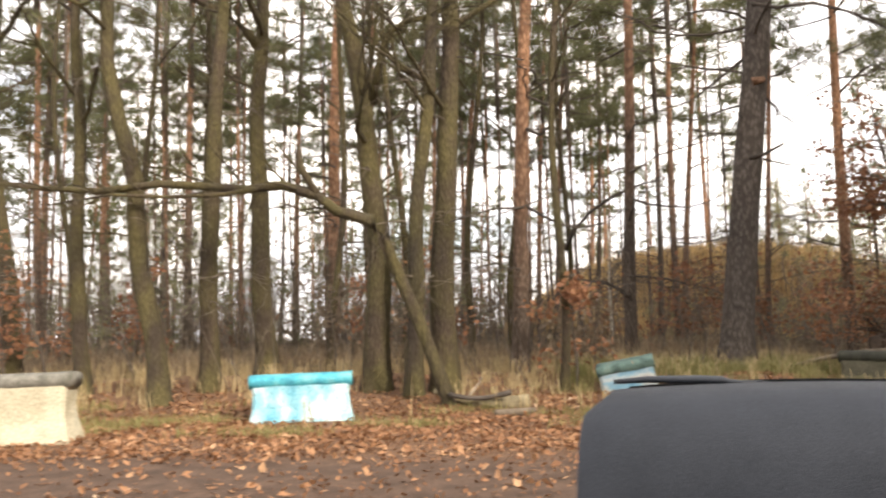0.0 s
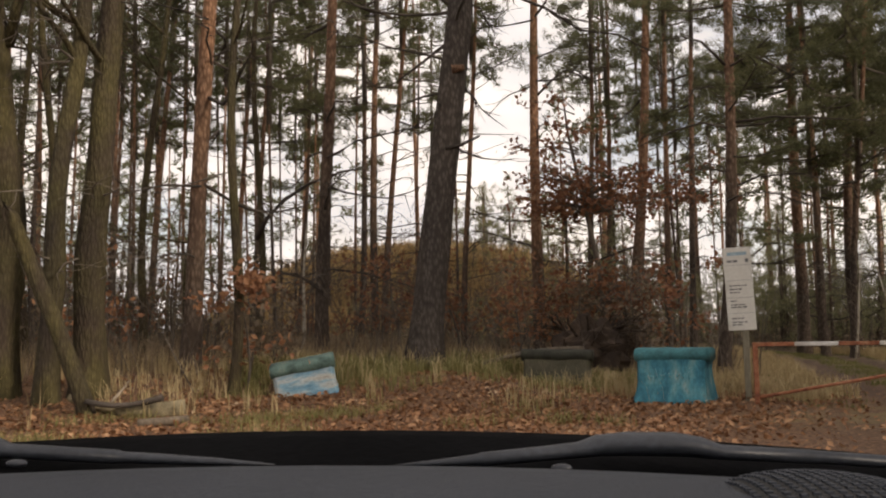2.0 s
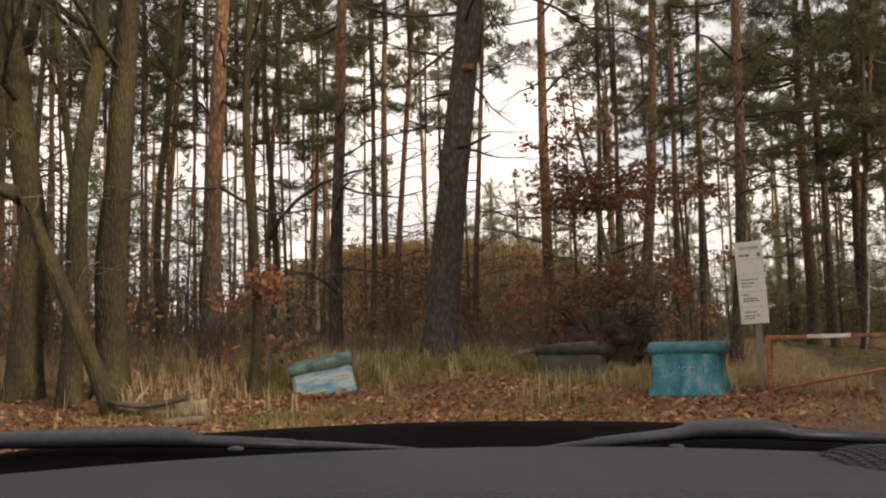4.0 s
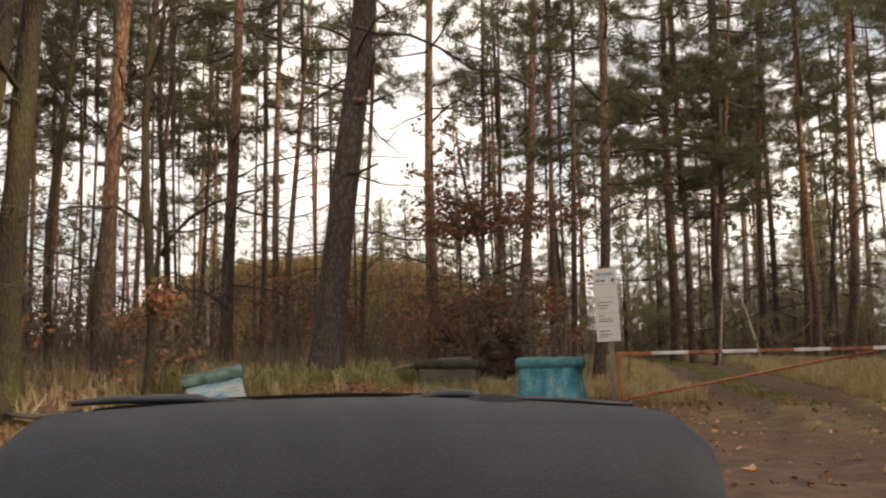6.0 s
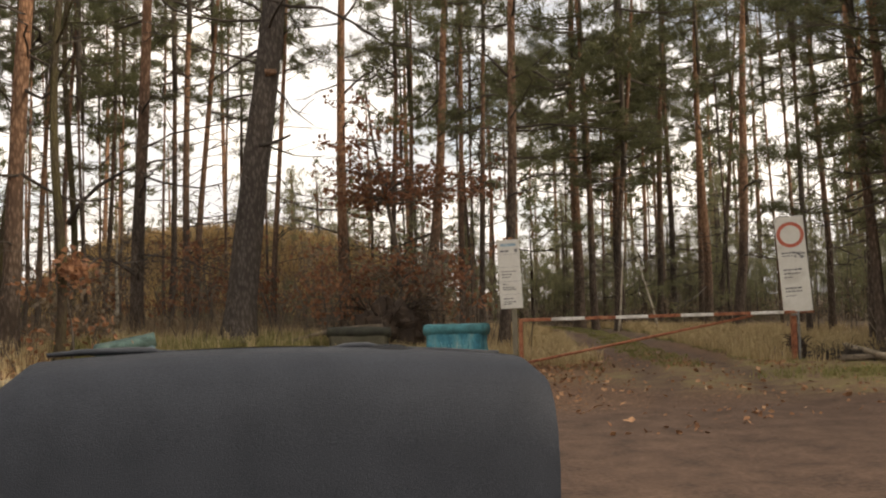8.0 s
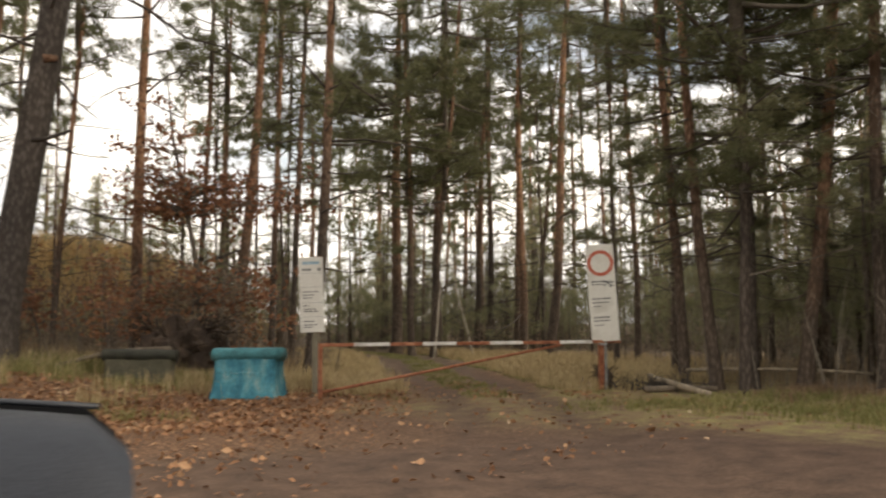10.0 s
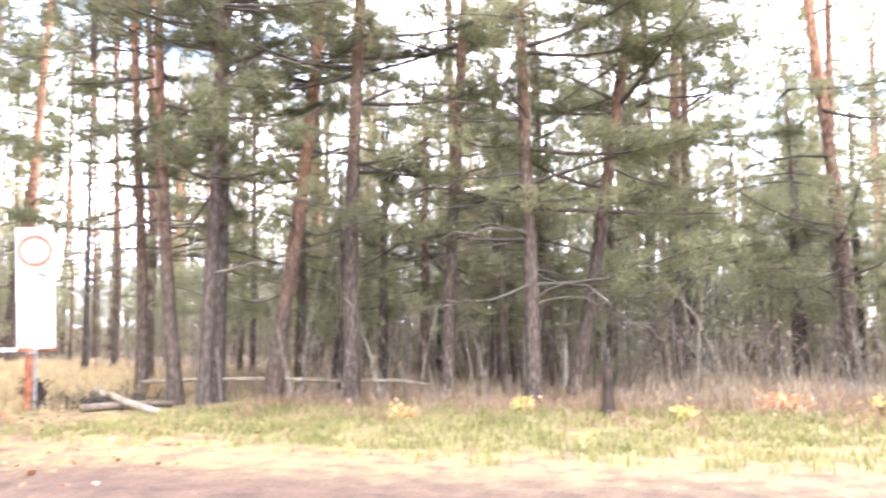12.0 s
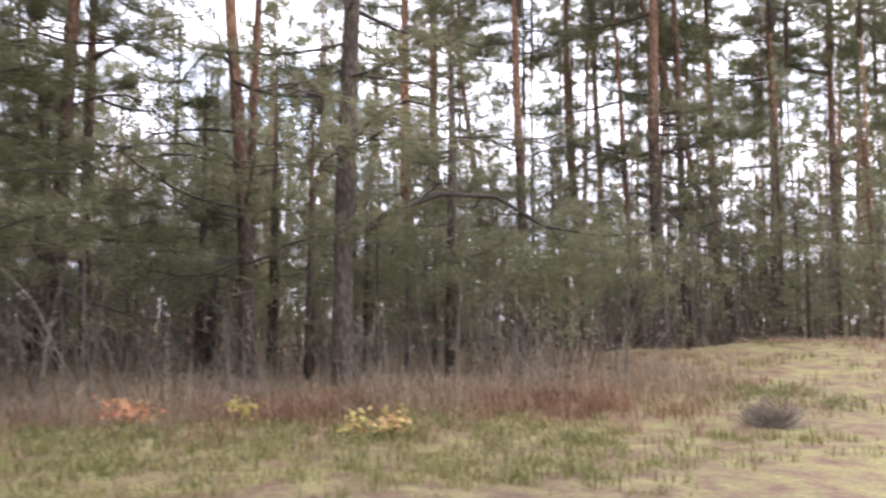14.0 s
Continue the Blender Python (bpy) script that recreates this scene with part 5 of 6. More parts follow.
TEAL = painted("teal_paint_on_concrete", [(0.3, (0.018, 0.10, 0.15)), (0.45, (0.04, 0.20, 0.27)), (0.56, (0.075, 0.27, 0.33)), (0.64, (0.15, 0.33, 0.36)), (0.74, (0.34, 0.40, 0.38))], 4.5, stretch=(1, 1, 0.45))
TEAL_CAP = painted("dark_teal_paint", [(0.3, (0.03, 0.11, 0.12)), (0.6, (0.06, 0.22, 0.25)), (0.8, (0.12, 0.18, 0.14))], 3.5)
PALE = painted("pale_blue_paint_on_concrete", [(0.32, (0.09, 0.36, 0.50)), (0.48, (0.27, 0.56, 0.66)), (0.58, (0.50, 0.70, 0.74)), (0.7, (0.68, 0.74, 0.72))], 2.8, stretch=(1, 1, 0.6))
PALE_CAP = painted("bright_blue_paint", [(0.3, (0.03, 0.22, 0.32)), (0.5, (0.07, 0.42, 0.52)), (0.75, (0.22, 0.50, 0.52))], 4.0)
PATCHY = painted("flaking_blue_and_white_paint", [(0.36, (0.12, 0.30, 0.44)), (0.47, (0.24, 0.42, 0.53)), (0.54, (0.44, 0.53, 0.56)), (0.62, (0.52, 0.53, 0.49)), (0.74, (0.24, 0.23, 0.19))], 3.0, stretch=(0.6, 1, 2.2))
MOSS_CAP = painted("mossy_green_concrete", [(0.3, (0.05, 0.085, 0.075)), (0.55, (0.12, 0.20, 0.18)), (0.72, (0.20, 0.24, 0.20)), (0.85, (0.10, 0.10, 0.075))], 5.0)
CREAM = painted("cream_concrete", [(0.3, (0.42, 0.38, 0.27)), (0.6, (0.58, 0.54, 0.41)), (0.8, (0.36, 0.36, 0.28))], 2.5)
GREY_CAP = painted("lichen_grey_concrete", [(0.3, (0.10, 0.10, 0.08)), (0.6, (0.24, 0.23, 0.2)), (0.8, (0.34, 0.33, 0.29))], 5.0)
DARK_CAP = painted("mossy_black_concrete", [(0.3, (0.022, 0.023, 0.017)), (0.6, (0.045, 0.046, 0.034)), (0.8, (0.085, 0.08, 0.06))], 5.0)
DARK_CONC = painted("mossy_dark_concrete", [(0.3, (0.07, 0.068, 0.045)), (0.6, (0.125, 0.115, 0.08)), (0.8, (0.085, 0.095, 0.055))], 3.0)

teal_block = concrete_block(11.3, 14.82, -50, TEAL, TEAL_CAP, "teal painted concrete block with a rolled top edge", (0, 0), 1.16, 0.87, 0.0)
concrete_block(-0.05, 15.25, 6, PALE, PALE_CAP, "pale blue and white concrete block half buried in leaves", (0, -1.0), 1.66, 0.86, 0.12)
concrete_block(5.75, 17.05, -12, PATCHY, MOSS_CAP, "tilted concrete block with flaking blue and white paint", (6, -10), 1.05, 0.82, 0.28)
concrete_block(10.42, 17.4, -32, DARK_CONC, DARK_CAP, "dark mossy unpainted concrete block in the grass", (0, 1), 1.3, 0.86, 0.24)
concrete_block(-3.72, 13.0, 4, CREAM, GREY_CAP, "cream concrete block with a lichen-grey top", (0, -1), 1.75, 0.98, 0.04)


FADED_MARK = painted("faded_pale_paint", [(0.42, (0.06, 0.28, 0.35)), (0.62, (0.36, 0.47, 0.47))], 22.0)


def daub(block, x, z, seed):
    """Illegible white paint marks on the block's face."""
    rnd = random.Random(seed)
    for k in range(7):
        b = Build()
        xx = x + k * 0.105 + rnd.uniform(-0.02, 0.02)
        z0, z1 = z + rnd.uniform(-0.02, 0.05), z + rnd.uniform(0.09, 0.2)
        sway = rnd.uniform(-0.06, 0.06)
        b.tube([(xx, -0.283, z0), (xx + sway * 0.4, -0.282, (z0 + z1) / 2), (xx + sway, -0.277, z1)], [0.008, 0.014, 0.006], 6, 0.3)
        if rnd.random() < 0.7:
            b.tube([(xx + sway * 0.4, -0.282, (z0 + z1) / 2), (xx + 0.04, -0.282, z0 + 0.05), (xx + 0.07, -0.283, z0 + rnd.uniform(0, 0.1))], [0.01, 0.011, 0.006], 6, 0.3)
        part("paint_mark", b.mesh("paint_mark", FADED_MARK), block, "worn pale paint mark")


daub(teal_block, -0.32, 0.38, 4)


# ---- fallen wood ----
def log(name, a, b, r0, r1, material, label, sides=10, bend=0.05, seed=1):
    rnd = random.Random(seed)
    a, b = Vector(a), Vector(b)
    pts = [a.lerp(b, q) + Vector((0, 0, bend * math.sin(q * 3.1416))) + Vector((rnd.gauss(0, 0.015), rnd.gauss(0, 0.015), 0)) for q in (0, 0.15, 0.35, 0.55, 0.75, 0.9, 1)]
    rad = [r0 + (r1 - r0) * q for q in (0, 0.15, 0.35, 0.55, 0.75, 0.9, 1)]
    return tagged(new(name, Build().tube(pts, rad, sides, 0.2).mesh(name, material)), label, name.replace("_", " "))


def on(x, y, up=0.0):
    return (x, y, height(x, y) + up)


log("log", on(2.75, 16.05, 0.10), on(3.75, 15.95, 0.08), 0.09, 0.15, CUTWOOD, "pale barkless log end half sunk in leaves", 12, -0.03, 2)
log("log", on(2.95, 16.15, 0.05), on(2.1, 16.3, 0.26), 0.1, 0.05, CUTWOOD, "split pale log end pointing up from leaves", 10, -0.03, 12)
log("fallen_branch", on(2.35, 16.0, 0.25), on(3.4, 15.75, 0.30), 0.035, 0.05, DARK_TWIG, "dark crooked branch lying over a log", 9, -0.09, 3)
log("fallen_branch", on(2.7, 15.9, 0.2), on(2.95, 16.1, 0.5), 0.03, 0.015, PALE_WOOD, "short pale forked twig standing on a log", 7, 0.02, 13)
log("log", on(3.1, 15.0, 0.05), on(3.75, 15.1, 0.06), 0.07, 0.06, DEADWOOD, "short dark piece of wood in the leaves", 9, 0, 4)
log("fallen_branch", on(8.9, 18.2, 0.06), on(11.7, 18.9, 0.66), 0.035, 0.08, DEADWOOD, "long fallen branch leaning on an uprooted stump", 8, 0.12, 5)
log("log", on(18.3, 11.5, 0.24), on(17.0, 9.35, 0.06), 0.05, 0.06, PALE_WOOD, "pale broken log lying beside the barrier", 10, 0, 6)
log("log", on(18.9, 11.0, 0.34), on(20.2, 7.9, 0.36), 0.036, 0.03, PALE_WOOD, "long thin fallen trunk lying in the undergrowth", 9, 0.05, 7)
log("log", on(20.3, 7.7, 0.36), on(20.4, 6.3, 0.28), 0.03, 0.022, PALE_WOOD, "thin fallen trunk lying between pines", 9, 0.04, 8)
log("fallen_branch", on(17.1, 10.7, 0.06), on(18.3, 10.0, 0.06), 0.06, 0.05, DEADWOOD, "dark rotting log in the grass", 9, 0.02, 9)


def brush_pile(x, y, seed):
    rnd = random.Random(seed)
    t = thing("brush_pile", x, y, height(x, y), "low heap of dark dead twigs beside the post", "brushwood")
    b = Build()
    for _ in range(60):
        p = Vector((rnd.gauss(0, 0.3), rnd.gauss(0, 0.24), abs(rnd.gauss(0.02, 0.07))))
        a = rnd.uniform(0, 6.28)
        grow(b, rnd, p, Vector((math.cos(a), math.sin(a), rnd.uniform(-0.1, 0.22))).normalized(), rnd.uniform(0.2, 0.45), 0.012, 1, 0.0)
    part("twig_wood", b.mesh("twig_wood", DARK_TWIG), t)["kind"] = "stuff"


brush_pile(17.75, 11.3, 3)
brush_pile(18.2, 10.75, 4)


ROOT = painted("earth_caked_roots", [(0.3, (0.022, 0.015, 0.011)), (0.55, (0.055, 0.037, 0.026)), (0.8, (0.12, 0.08, 0.055))], 3.0)


def uprooted_stump(x, y, size=1.0, turn=0.0):
    rnd = random.Random(8)
    t = thing("uprooted_stump", x, y, height(x, y), "dark uprooted stump with a tangle of roots and soil", "stump", turn=turn)
    t.scale = (size, size, size)
    bm = bmesh.new()
    bmesh.ops.create_icosphere(bm, subdivisions=4, radius=1)
    for v in bm.verts:
        k = 1 + 0.35 * noise.noise(v.co * 2.2) + 0.18 * noise.noise(v.co * 6)
        v.co = Vector((v.co.x * 0.75 * k, v.co.y * 0.4 * k, 0.5 + v.co.z * 0.7 * k))
    me = bpy.data.meshes.new("root_plate")
    bm.to_mesh(me)
    bm.free()
    me.materials.append(ROOT)
    part("root_plate", me, t, "dark earth-caked root plate")
    b = Build()
    for _ in range(38):
        a, u = rnd.uniform(0, 6.28), rnd.uniform(-0.2, 1.2)
        p = Vector((math.cos(a) * 0.6, math.sin(a) * 0.3, 0.55 + 0.5 * math.sin(u * 2)))
        d = Vector((math.cos(a), math.sin(a) * 0.6, rnd.gauss(0.3, 0.5))).normalized()
        grow(b, rnd, p, d, rnd.uniform(0.3, 0.7), 0.028, 1, 0.0)
    part("root_tangle", b.mesh("root_tangle", ROOT), t)["kind"] = "stuff"
    if size > 0.8:
        part("trunk", Build().tube([(0.5, 0.3, 0.4), (1.6, 0.9, 1.0), (1.9, 1.1, 1.15)], [0.3, 0.26, 0.22], 12, 0.2).mesh("trunk", PINE_BARK), t, "broken trunk end")


uprooted_stump(12.05, 19.3, 1.1)
uprooted_stump(17.55, 12.0, 0.34, 60)


def broken_stump(x, y):
    """A snapped stem with a splintered top and mossy foot."""
    rnd = random.Random(5)
    t = thing("broken_stump", x, y, height(x, y), "dark snapped stump with splintered top in the grass", "stump")
    part("stem", Build().tube([(0, 0, -0.15), (0, 0, 0.05), (0.0, 0, 0.2), (0.02, 0, 0.5), (0.05, 0.01, 0.8)], [0.17, 0.13, 0.085, 0.075, 0.06], 16, 0.6).mesh("stem", ROOT), t)
    for k in range(7):
        a = 0.9 * k
        p = Vector((0.045 + 0.045 * math.cos(a), 0.045 * math.sin(a), 0.7))
        q = p + Vector((rnd.gauss(0, 0.03), rnd.gauss(0, 0.03), rnd.uniform(0.12, 0.42)))
        part("splinter", Build().tube([p, p.lerp(q, 0.5), q], [0.026, 0.018, 0.004], 5, 0.2).mesh("splinter", DARK_TWIG), t, "torn splinter")


broken_stump(18.85, 3.2)


# ---- ground cover ----
def leaf_litter():
    rng = np.random.default_rng(12)
    pts = []
    for _ in range(76000):
        x, y = rng.uniform(-8, 16.5), rng.uniform(8.0, 19)
        w = noise.noise((x * 0.7, y * 0.7, 5))
        chance = 1.0 if 11.0 < y < 17 else 0.4
        edge = y + 0.7 * (x - 11)                      # thins out towards the track
        if x > 10 and edge < 13.6:
            chance *= 0.5
        d = abs(path_offset(x, y))
        if d < 2.6:
            chance *= 0.05 + 0.4 * (d > 1.5) + 0.12 * (d < 0.4)
        if y < 10.5:
            chance *= 0.3
        if rng.random() > chance * (0.75 + 0.7 * w):
            continue
        pts.append((x, y, height(x, y) + rng.uniform(0.003, 0.045)))
    for _ in range(3600):
        x, y = rng.uniform(-2, 17), rng.uniform(6.5, 11)
        w = noise.noise((x * 0.5, y * 0.5, 9))
        if rng.random() < 0.25 + 0.9 * w:
            pts.append((x, y, height(x, y) + rng.uniform(0.003, 0.02)))
    pts = np.array(pts)
    for name, size, part_of in (("leaf_litter", 0.07, 0), ("large_leaf_litter", 0.105, 1)):
        sel = pts[(np.arange(len(pts)) % 4 == 0) == bool(part_of)]
        b = Build().polys(leaf_quads(rng, sel, size, 0.55), 4)
        tagged(new(name, b.mesh(name, LITTER, False)), "thick carpet of dry orange-brown oak leaves", "leaves", kind="stuff")


def grass(name, material, seed, count, blades, tall, spot, label, wide=0.008, spread=0.09):
    """Tufts of thin bent blades wherever spot(x, y) gives a chance."""
    rng = np.random.default_rng(seed)
    out = []
    done = 0
    while done < count:
        x, y, chance = spot(rng)
        if rng.random() > chance:
            done += 0.05
            continue
        done += 1
        z = height(x, y)
        n = int(blades * rng.uniform(0.6, 1.4))
        h = tall * rng.uniform(0.45, 1.25, (n, 1))
        a = rng.uniform(0, 6.283, n)
        d = np.stack([np.cos(a), np.sin(a), np.zeros(n)], 1)
        base = np.array((x, y, z - 0.02)) + rng.normal(size=(n, 3)) * (spread, spread, 0)
        side = np.stack([-np.sin(a), np.cos(a), np.zeros(n)], 1) * wide
        up = np.array((0, 0, 1.0))
        lean = rng.uniform(0.1, 0.7, (n, 1))
        mid, tip = base + up * h * 0.6 + d * h * lean * 0.3, base + up * h * (1 - 0.35 * lean) + d * h * lean
        out.append(np.stack([base - side, base + side, mid + side * 0.7, mid - side * 0.7], 1))
        out.append(np.stack([mid - side * 0.7, mid + side * 0.7, tip + side * 0.12, tip - side * 0.12], 1))
    b = Build().polys(np.concatenate(out), 4)
    tagged(new(name, b.mesh(name, material, False)), label, "grass", kind="stuff")


def behind_gate(rng):
    x, y = rng.uniform(10, 30), rng.uniform(11, 34)
    d = abs(path_offset(x, y))
    ok = y > 14.6 - 0.7 * (x - 12) and (d > 1.5 or d < 0.42)
    return x, y, (0.95 if d < 6 else 0.35) * ok * (0.0 if d < 0.6 else 1)


def track_middle(rng):
    x, y = rng.uniform(12, 30), rng.uniform(11, 34)
    d = abs(path_offset(x, y))
    ok = y > 13.6 - 0.7 * (x - 12)
    return x, y, ok * (0.9 if d < 0.45 else (0.35 if 1.35 < d < 2.4 else 0.0))


def bank(rng):
    x, y = rng.uniform(-8, 12), rng.uniform(14.5, 24)
    clear = math.hypot(x - 9.9, y - 16.9) > 1.0 and math.hypot(x - 5.6, y - 16.4) > 0.8
    return x, y, clear * (0.9 if y > 17.3 else 0.2) * (1 if x > 3 else 0.5)


def clearing(rng):
    x, y = rng.uniform(-12, 19), rng.uniform(20.2, 37)
    w = noise.noise((x * 0.3, y * 0.3, 31))
    return x, y, (0.6 + 1.1 * w) * (abs(path_offset(x, y)) > 3.0)


def bank_front(rng):
    x, y = rng.uniform(-6, 11.5), rng.uniform(12.6, 17.2)
    w = noise.noise((x * 0.55, y * 0.9, 51))
    return x, y, max(0.0, -0.05 + 1.5 * w)


def bank_green(rng):
    x, y = rng.uniform(4.5, 13), rng.uniform(15.8, 20)
    w = noise.noise((x * 0.8, y * 0.8, 21))
    clear = math.hypot(x - 9.9, y - 16.9) > 0.9 and math.hypot(x - 5.6, y - 16.4) > 0.8
    return x, y, clear * ((0.5 + 1.2 * w) if y > 16.9 - 0.25 * max(x - 9, 0) else 0.1)


def right_edge(rng):
    x, y = rng.uniform(13, 26), rng.uniform(-13, 11)
    e = x - (18.2 - 0.05 * y)
    w = noise.noise((x * 0.7, y * 0.7, 61))
    return x, y, (1.0 if -3.0 < e < 1.6 else 0.25) * (1.0 if y > -4 else max(0.0, 0.15 + 1.3 * w)) * (x > 14.5 - 0.05 * y) * (y < 9.8 - 0.3 * (x - 16))


def right_dry(rng):
    x, y = rng.uniform(17, 30), rng.uniform(-8, 9)
    e = x - (19.5 - 0.1 * y)
    w = noise.noise((x * 0.35, y * 0.35, 11))
    return x, y, (0.75 + 1.1 * w) if 0 < e < 6 else 0.08


def pine_floor(rng):
    x, y = rng.uniform(19.5, 36), rng.uniform(-8, 13)
    w = noise.noise((x * 0.3, y * 0.3, 41))
    return x, y, (0.55 + w) * (y < 1.1 * (x - 10))


def rise(rng):
    x, y = rng.uniform(18, 34), rng.uniform(-22, -6)
    w = noise.noise((x * 0.4, y * 0.4, 2))
    return x, y, max(0.0, 0.25 + 1.2 * w)


def bracken_belt(rng):
    x, y = rng.uniform(17.5, 25), rng.uniform(-9, 3)
    e = x - (19.2 - 0.12 * max(y, -2) + 0.35 * min(y + 2, 0))
    w = noise.noise((x * 0.5, y * 0.5, 17))
    return x, y, max(0.0, (0.45 + 1.5 * w) * smooth((y + 6.5) / 2.0) * (0.06 + smooth((0.8 - y) / 2.5))) if 0 < e < 2.6 else 0.02


def dead_stalks(rng):
    x, y = rng.uniform(18.5, 27), rng.uniform(-8, 9)
    e = x - (20.6 - 0.12 * y)
    return x, y, 0.8 if 0 < e < 5 else 0.03


def hill_top(rng):
    x, y = rng.uniform(4, 31), rng.uniform(37, 58)
    return x, y, (0.9 if x < 19 else 0.35) if math.hypot((x - 17.5) / 13.5, (y - 51.0) / 12.0) < 1 else 0.0


leaf_litter()
grass("hill_grass", SUNLIT_HILL_GRASS, 5, 2600, 10, 0.9, hill_top, "long tan grass on the hill, tinted as sunlit", 0.03, 0.3)
grass("dry_grass", DRY_GRASS, 1, 3000, 15, 0.36, behind_gate, "tall dry straw-coloured grass along the track")
grass("track_grass", GREEN_GRASS, 7, 1500, 12, 0.1, track_middle, "short worn grass between the wheel ruts")
grass("bank_grass", DRY_GRASS, 2, 750, 14, 0.45, bank, "dry and greenish grass tufts on the leafy bank")
grass("verge_grass", GREEN_GRASS, 3, 2400, 14, 0.15, right_edge, "low yellow-green grass on the verge")
grass("bracken_grass", RUST_GRASS, 4, 2600, 14, 0.22, right_dry, "dry brown grass at the edge of the pines")
grass("red_bracken", RED_STALK, 14, 700, 13, 0.30, bracken_belt, "low red-brown bracken at the edge of the pines", 0.007, 0.13)
grass("dead_stalks", GREY_STALK, 15, 900, 12, 0.32, dead_stalks, "pale dead stalks among the pine trunks", 0.005, 0.16)
grass("bank_green", GREEN_GRASS, 16, 620, 16, 0.34, bank_green, "green and tan tufts round the big pine")
grass("dead_meadow", MEADOW, 18, 2300, 13, 0.75, clearing, "tall grey-tan dead grass and stalks between the trunks", 0.007, 0.22)
grass("pine_floor_grass", MEADOW, 19, 2000, 13, 0.5, pine_floor, "pale dead grass on the ground under the pines", 0.007, 0.2)
grass("bank_tufts", GREEN_GRASS, 20, 520, 15, 0.2, bank_front, "low green and tan tufts growing through the leaves", 0.006, 0.12)
grass("rise_grass", RUST_GRASS, 6, 1300, 14, 0.17, rise, "tufts of dry grass on the mossy rise")


def yellow_shrub(x, y, seed, size=0.3, material=YELLOW_LEAF):
    rng = np.random.default_rng(seed)
    t = thing("small_shrub", x, y, height(x, y), "small shrub with yellow and orange autumn leaves", "shrub", "autumn shrubs on the verge")
    b = Build()
    c = []
    for _ in range(9):
        a, h = rng.uniform(0, 6.28), rng.uniform(0.6, 1.3) * size
        e = (math.cos(a) * size * 0.7, math.sin(a) * size * 0.7, h)
        b.tube([(0, 0, -0.05), (e[0] * 0.4, e[1] * 0.4, h * 0.6), e], [0.006, 0.004, 0.002], 4, cap=False)
        c += [e] * 6 + [(e[0] * 0.6, e[1] * 0.6, h * 0.75)] * 3
    part("stem_wood", b.mesh("stem_wood", TWIG), t)["kind"] = "stuff"
    c = np.array(c) + rng.normal(size=(len(c), 3)) * 0.07
    part("leaves", Build().polys(leaf_quads(rng, c, 0.09), 4).mesh("leaves", material, False), t)["kind"] = "stuff"


for i, (x, y, q) in enumerate(((19.8, 1.0, 0.24), (19.7, 0.7, 0.2), (19.7, -0.5, 0.2), (18.1, -1.6, 0.18), (18.0, -2.0, 0.18), (18.6, 2.2, 0.16), (17.4, 5.8, 0.15), (18.9, 4.4, 0.16))):
    yellow_shrub(x, y, 40 + i, q * 0.85, ORANGE_LEAF if i < 2 else YELLOW_LEAF)


# ---- the car's dashboard, as it stands while the car waits ----
PLASTIC = painted("grey_dashboard_plastic", [(0.3, (0.026, 0.031, 0.041)), (0.7, (0.034, 0.040, 0.052))], 6.0, 4.0, 260.0, 0.6, 0.25, gloss=0.2)
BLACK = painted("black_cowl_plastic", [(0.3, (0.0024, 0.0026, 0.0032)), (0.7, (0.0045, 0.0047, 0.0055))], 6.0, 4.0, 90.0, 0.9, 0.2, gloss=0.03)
WIPER = painted("satin_wiper_plastic", [(0.3, (0.022, 0.026, 0.034)), (0.7, (0.034, 0.039, 0.049))], 6.0, 4.0, 120.0, 0.4, 0.1, gloss=0.25)
GRILLE = painted("speaker_mesh_black", [(0.3, (0.008, 0.008, 0.008)), (0.7, (0.02, 0.02, 0.02))], 9.0, 4.0, 200.0, 0.6, 0.3)


def sheet(rows, name, material):
    """A skin over rows of equally many points."""
    b = Build()
    for r in rows:
        b.v += r
        b.n += len(r)
    n = len(rows[0])
    b.f = [(j * n + i, j * n + i + 1, (j + 1) * n + i + 1, (j + 1) * n + i) for j in range(len(rows) - 1) for i in range(n - 1)]
    return b.mesh(name, material)


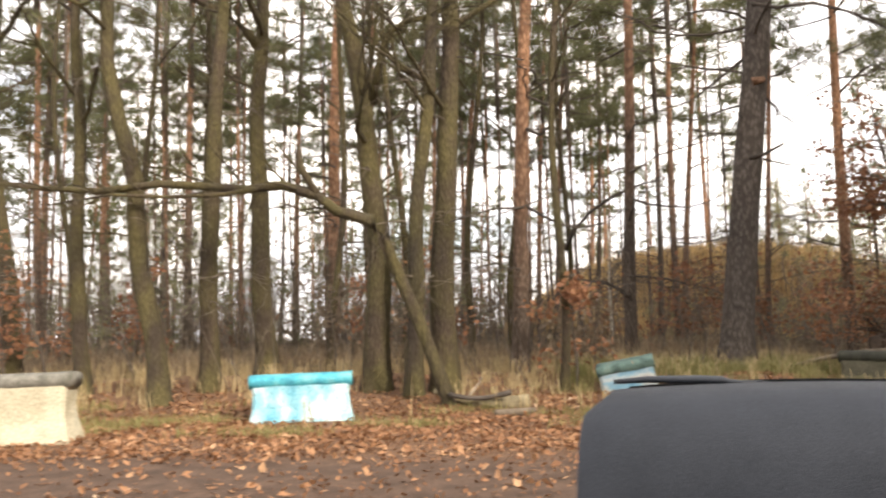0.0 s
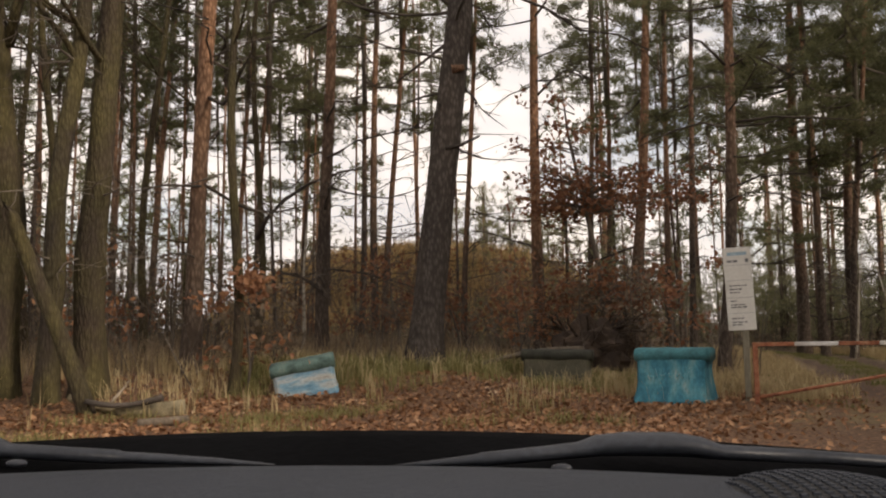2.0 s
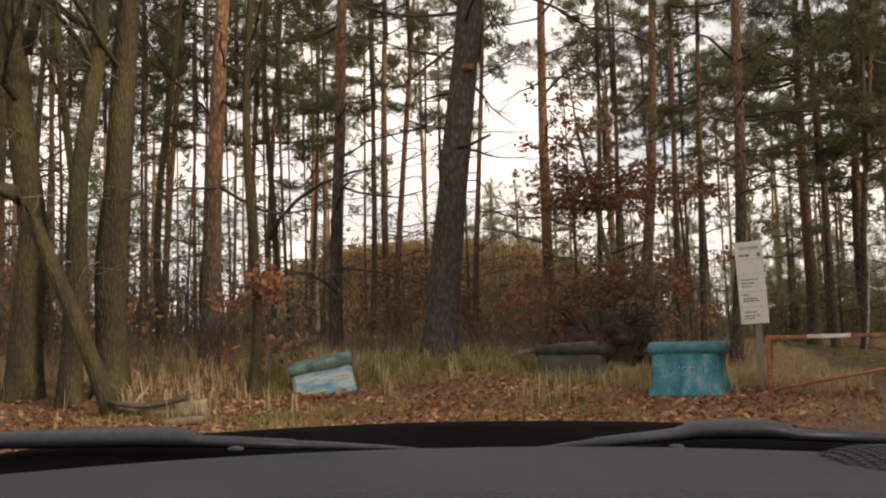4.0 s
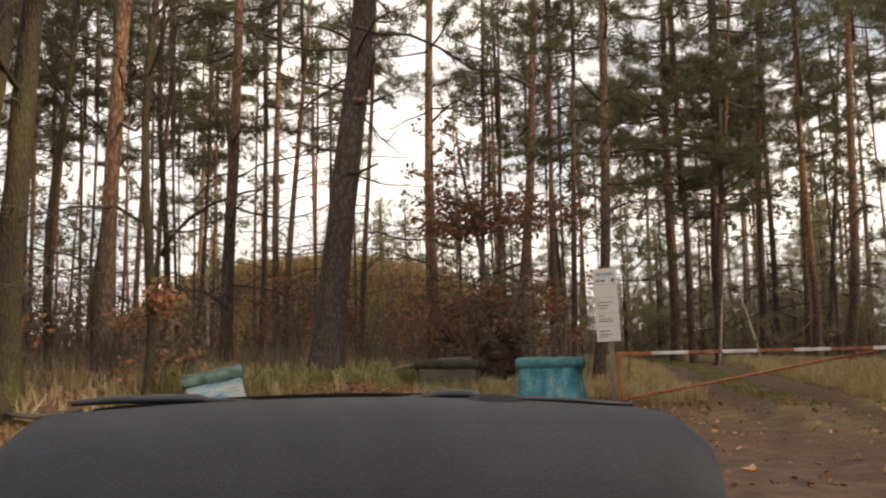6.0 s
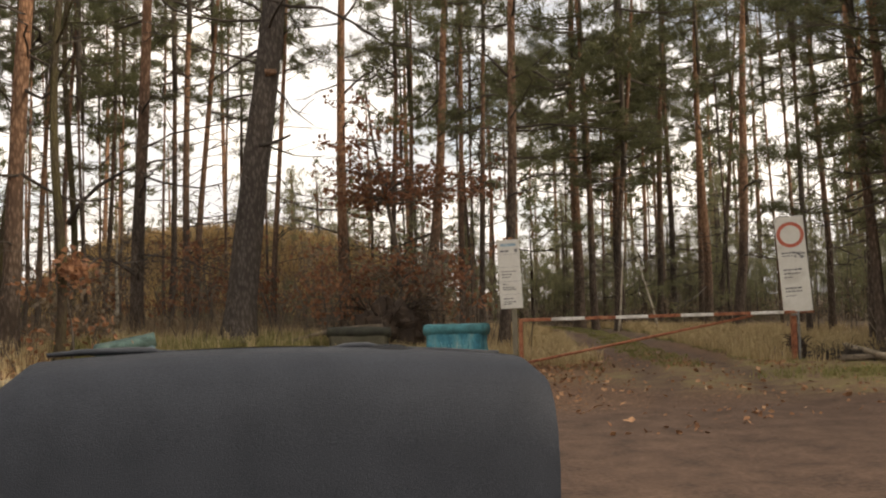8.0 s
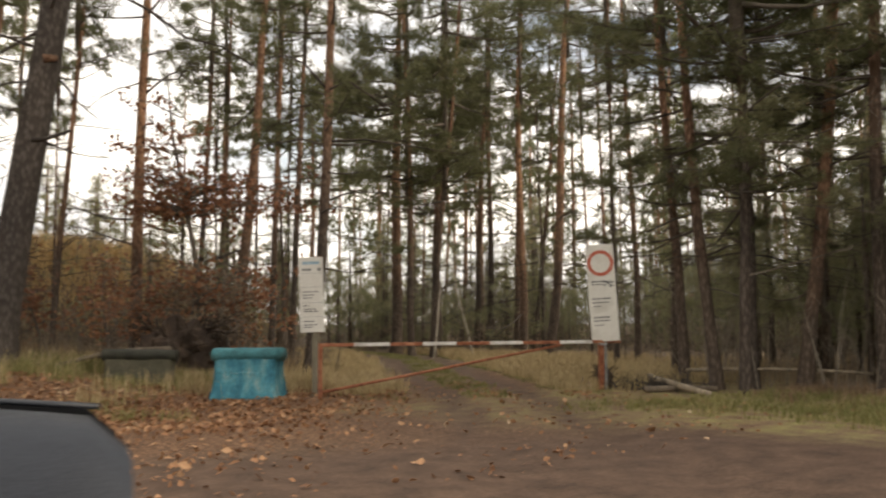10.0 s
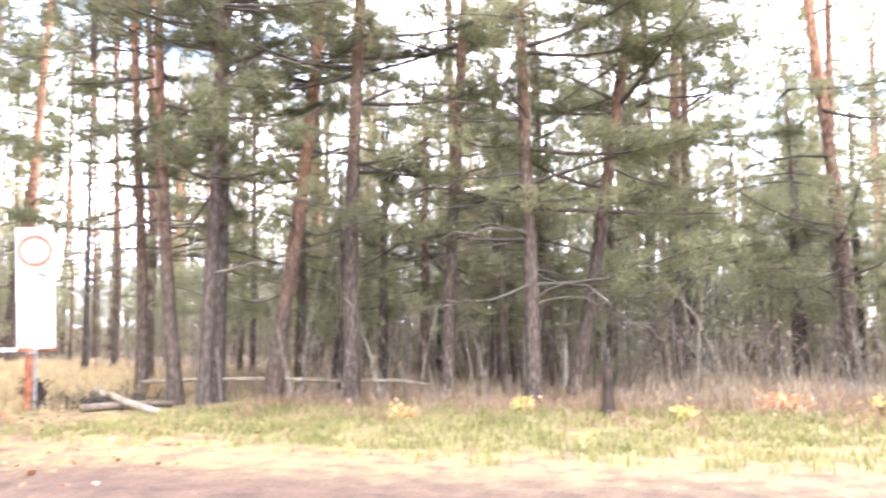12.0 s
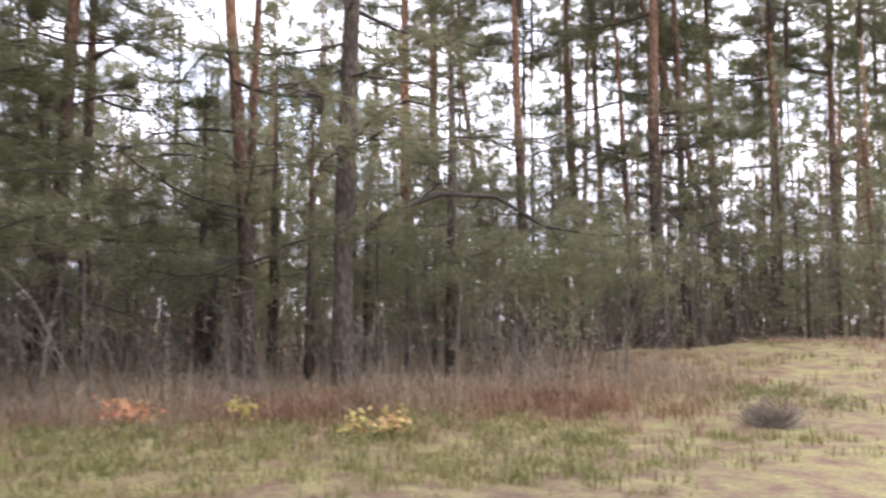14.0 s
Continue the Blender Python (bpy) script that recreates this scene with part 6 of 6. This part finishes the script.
def dashboard():
    """x to the right, y ahead and z up from where the driver holds the camera."""
    t = thing("car_dashboard", 0, 0, 0, "dark grey car dashboard with wipers parked beyond its edge", "dashboard")
    t.matrix_basis = DASH_AT
    xs = [-0.78 + 1.56 * i / 24 for i in range(25)]

    def pad(x, y, z):
        e = max(0.0, abs(x) - 0.70) / 0.08
        return (x, y - 0.22 * x * x * (y > 0.6), z - 0.055 * x * x - 0.05 * e * e)

    rows = [[pad(x, y, z) for x in xs] for y, z in ((0.33, -0.85), (0.335, -0.36), (0.35, -0.26), (0.38, -0.18), (0.42, -0.132), (0.46, -0.1105), (0.50, -0.1045), (0.60, -0.1015), (0.70, -0.1025), (0.735, -0.105), (0.755, -0.116), (0.76, -0.2), (0.75, -0.85))]
    part("pad", sheet(rows, "pad", PLASTIC), t, "grained dark grey padded top")
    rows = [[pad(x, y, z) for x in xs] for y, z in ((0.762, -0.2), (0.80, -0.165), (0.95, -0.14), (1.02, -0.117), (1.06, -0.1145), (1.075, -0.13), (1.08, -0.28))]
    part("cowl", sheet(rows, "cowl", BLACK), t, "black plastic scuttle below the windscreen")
    for line in (((-0.76, 0.90, -0.128, 0.012), (-0.66, 0.92, -0.120, 0.018), (-0.50, 0.925, -0.1175, 0.021), (-0.44, 0.925, -0.1185, 0.020), (-0.415, 0.925, -0.123, 0.0125), (-0.30, 0.92, -0.1275, 0.0115), (-0.297, 0.92, -0.1278, 0.0095), (-0.26, 0.91, -0.1275, 0.009), (-0.19, 0.90, -0.1285, 0.006), (-0.13, 0.89, -0.1295, 0.0015)),
                 ((-0.01, 0.89, -0.1295, 0.0015), (0.04, 0.895, -0.1265, 0.006), (0.075, 0.90, -0.1245, 0.0095), (0.078, 0.90, -0.1240, 0.0115), (0.15, 0.915, -0.119, 0.012), (0.18, 0.92, -0.1165, 0.013), (0.20, 0.925, -0.1125, 0.0175), (0.23, 0.925, -0.1105, 0.020), (0.28, 0.925, -0.1105, 0.020), (0.305, 0.925, -0.1135, 0.0175), (0.325, 0.92, -0.1175, 0.0125), (0.42, 0.92, -0.1215, 0.0115), (0.422, 0.92, -0.1215, 0.0105), (0.55, 0.90, -0.127, 0.0105), (0.74, 0.85, -0.137, 0.0105))):
        arm = Build().tube([q[:3] for q in line], [q[3] for q in line], 14).mesh("wiper", WIPER)
        for v in arm.vertices:                       # flattened section
            k = min(line, key=lambda q: abs(q[0] - v.co.x))
            v.co.z = k[2] + (v.co.z - k[2]) * 0.62
        part("wiper", arm, t, "satin black wiper arm with a hooded joint")
    nozzle = bmesh.new()
    bmesh.ops.create_uvsphere(nozzle, u_segments=14, v_segments=8, radius=0.0085)
    me = bpy.data.meshes.new("sensor_cap")
    nozzle.to_mesh(me)
    nozzle.free()
    me.materials.append(WIPER)
    for x in (-0.333, 0.143):
        part("sensor_cap", me, t, "small chrome cap", pose(x, 0.775, -0.112) @ Matrix.Diagonal((1.1, 0.7, 0.42, 1)))
    rows = []
    for j in range(9):
        q = j / 8
        rows.append([(0.315 + 0.078 * q * math.cos(6.2832 * i / 24), 0.64 + 0.085 * q * math.sin(6.2832 * i / 24), -0.112 + 0.016 * (1 - q ** 3)) for i in range(25)])
    sp = part("speaker_grille", sheet(rows, "speaker_grille", GRILLE), t, "raised round black speaker mesh")
    dots = Build()
    for i in range(-8, 9):
        for j in range(-8, 9):
            x, y = i * 0.0085, j * 0.0085
            q = math.hypot(x / 0.078, y / 0.085)
            if q < 0.97:
                z = -0.112 + 0.016 * (1 - q ** 3)
                dots.box((0.315 + x - 0.0024, 0.64 + y - 0.0024, z - 0.002), (0.315 + x + 0.0024, 0.64 + y + 0.0024, z + 0.0012))
    part("mesh_pattern", dots.mesh("mesh_pattern", PLASTIC, False), sp)["kind"] = "stuff"


DASH_AT = pose(3.448, 2.516, 1.27, 0, 1.36, -18.1)
dashboard()


def twig_bush(x, y, size, seed):
    rnd = random.Random(seed)
    t = thing("twig_bush", x, y, height(x, y), "round low bush of bare grey twigs on the moss", "bush")
    b = Build()
    for _ in range(70):
        a = rnd.uniform(0, 6.28)
        d = Vector((math.cos(a), math.sin(a), rnd.uniform(0.15, 1.4))).normalized()
        grow(b, rnd, Vector((rnd.gauss(0, 0.08), rnd.gauss(0, 0.08), -0.03)), d, size * rnd.uniform(0.6, 1.1), 0.007, 1, 0.0)
    part("twig_wood", b.mesh("twig_wood", GREY_STALK), t)["kind"] = "stuff"


twig_bush(17.5, -6.3, 0.36, 1)
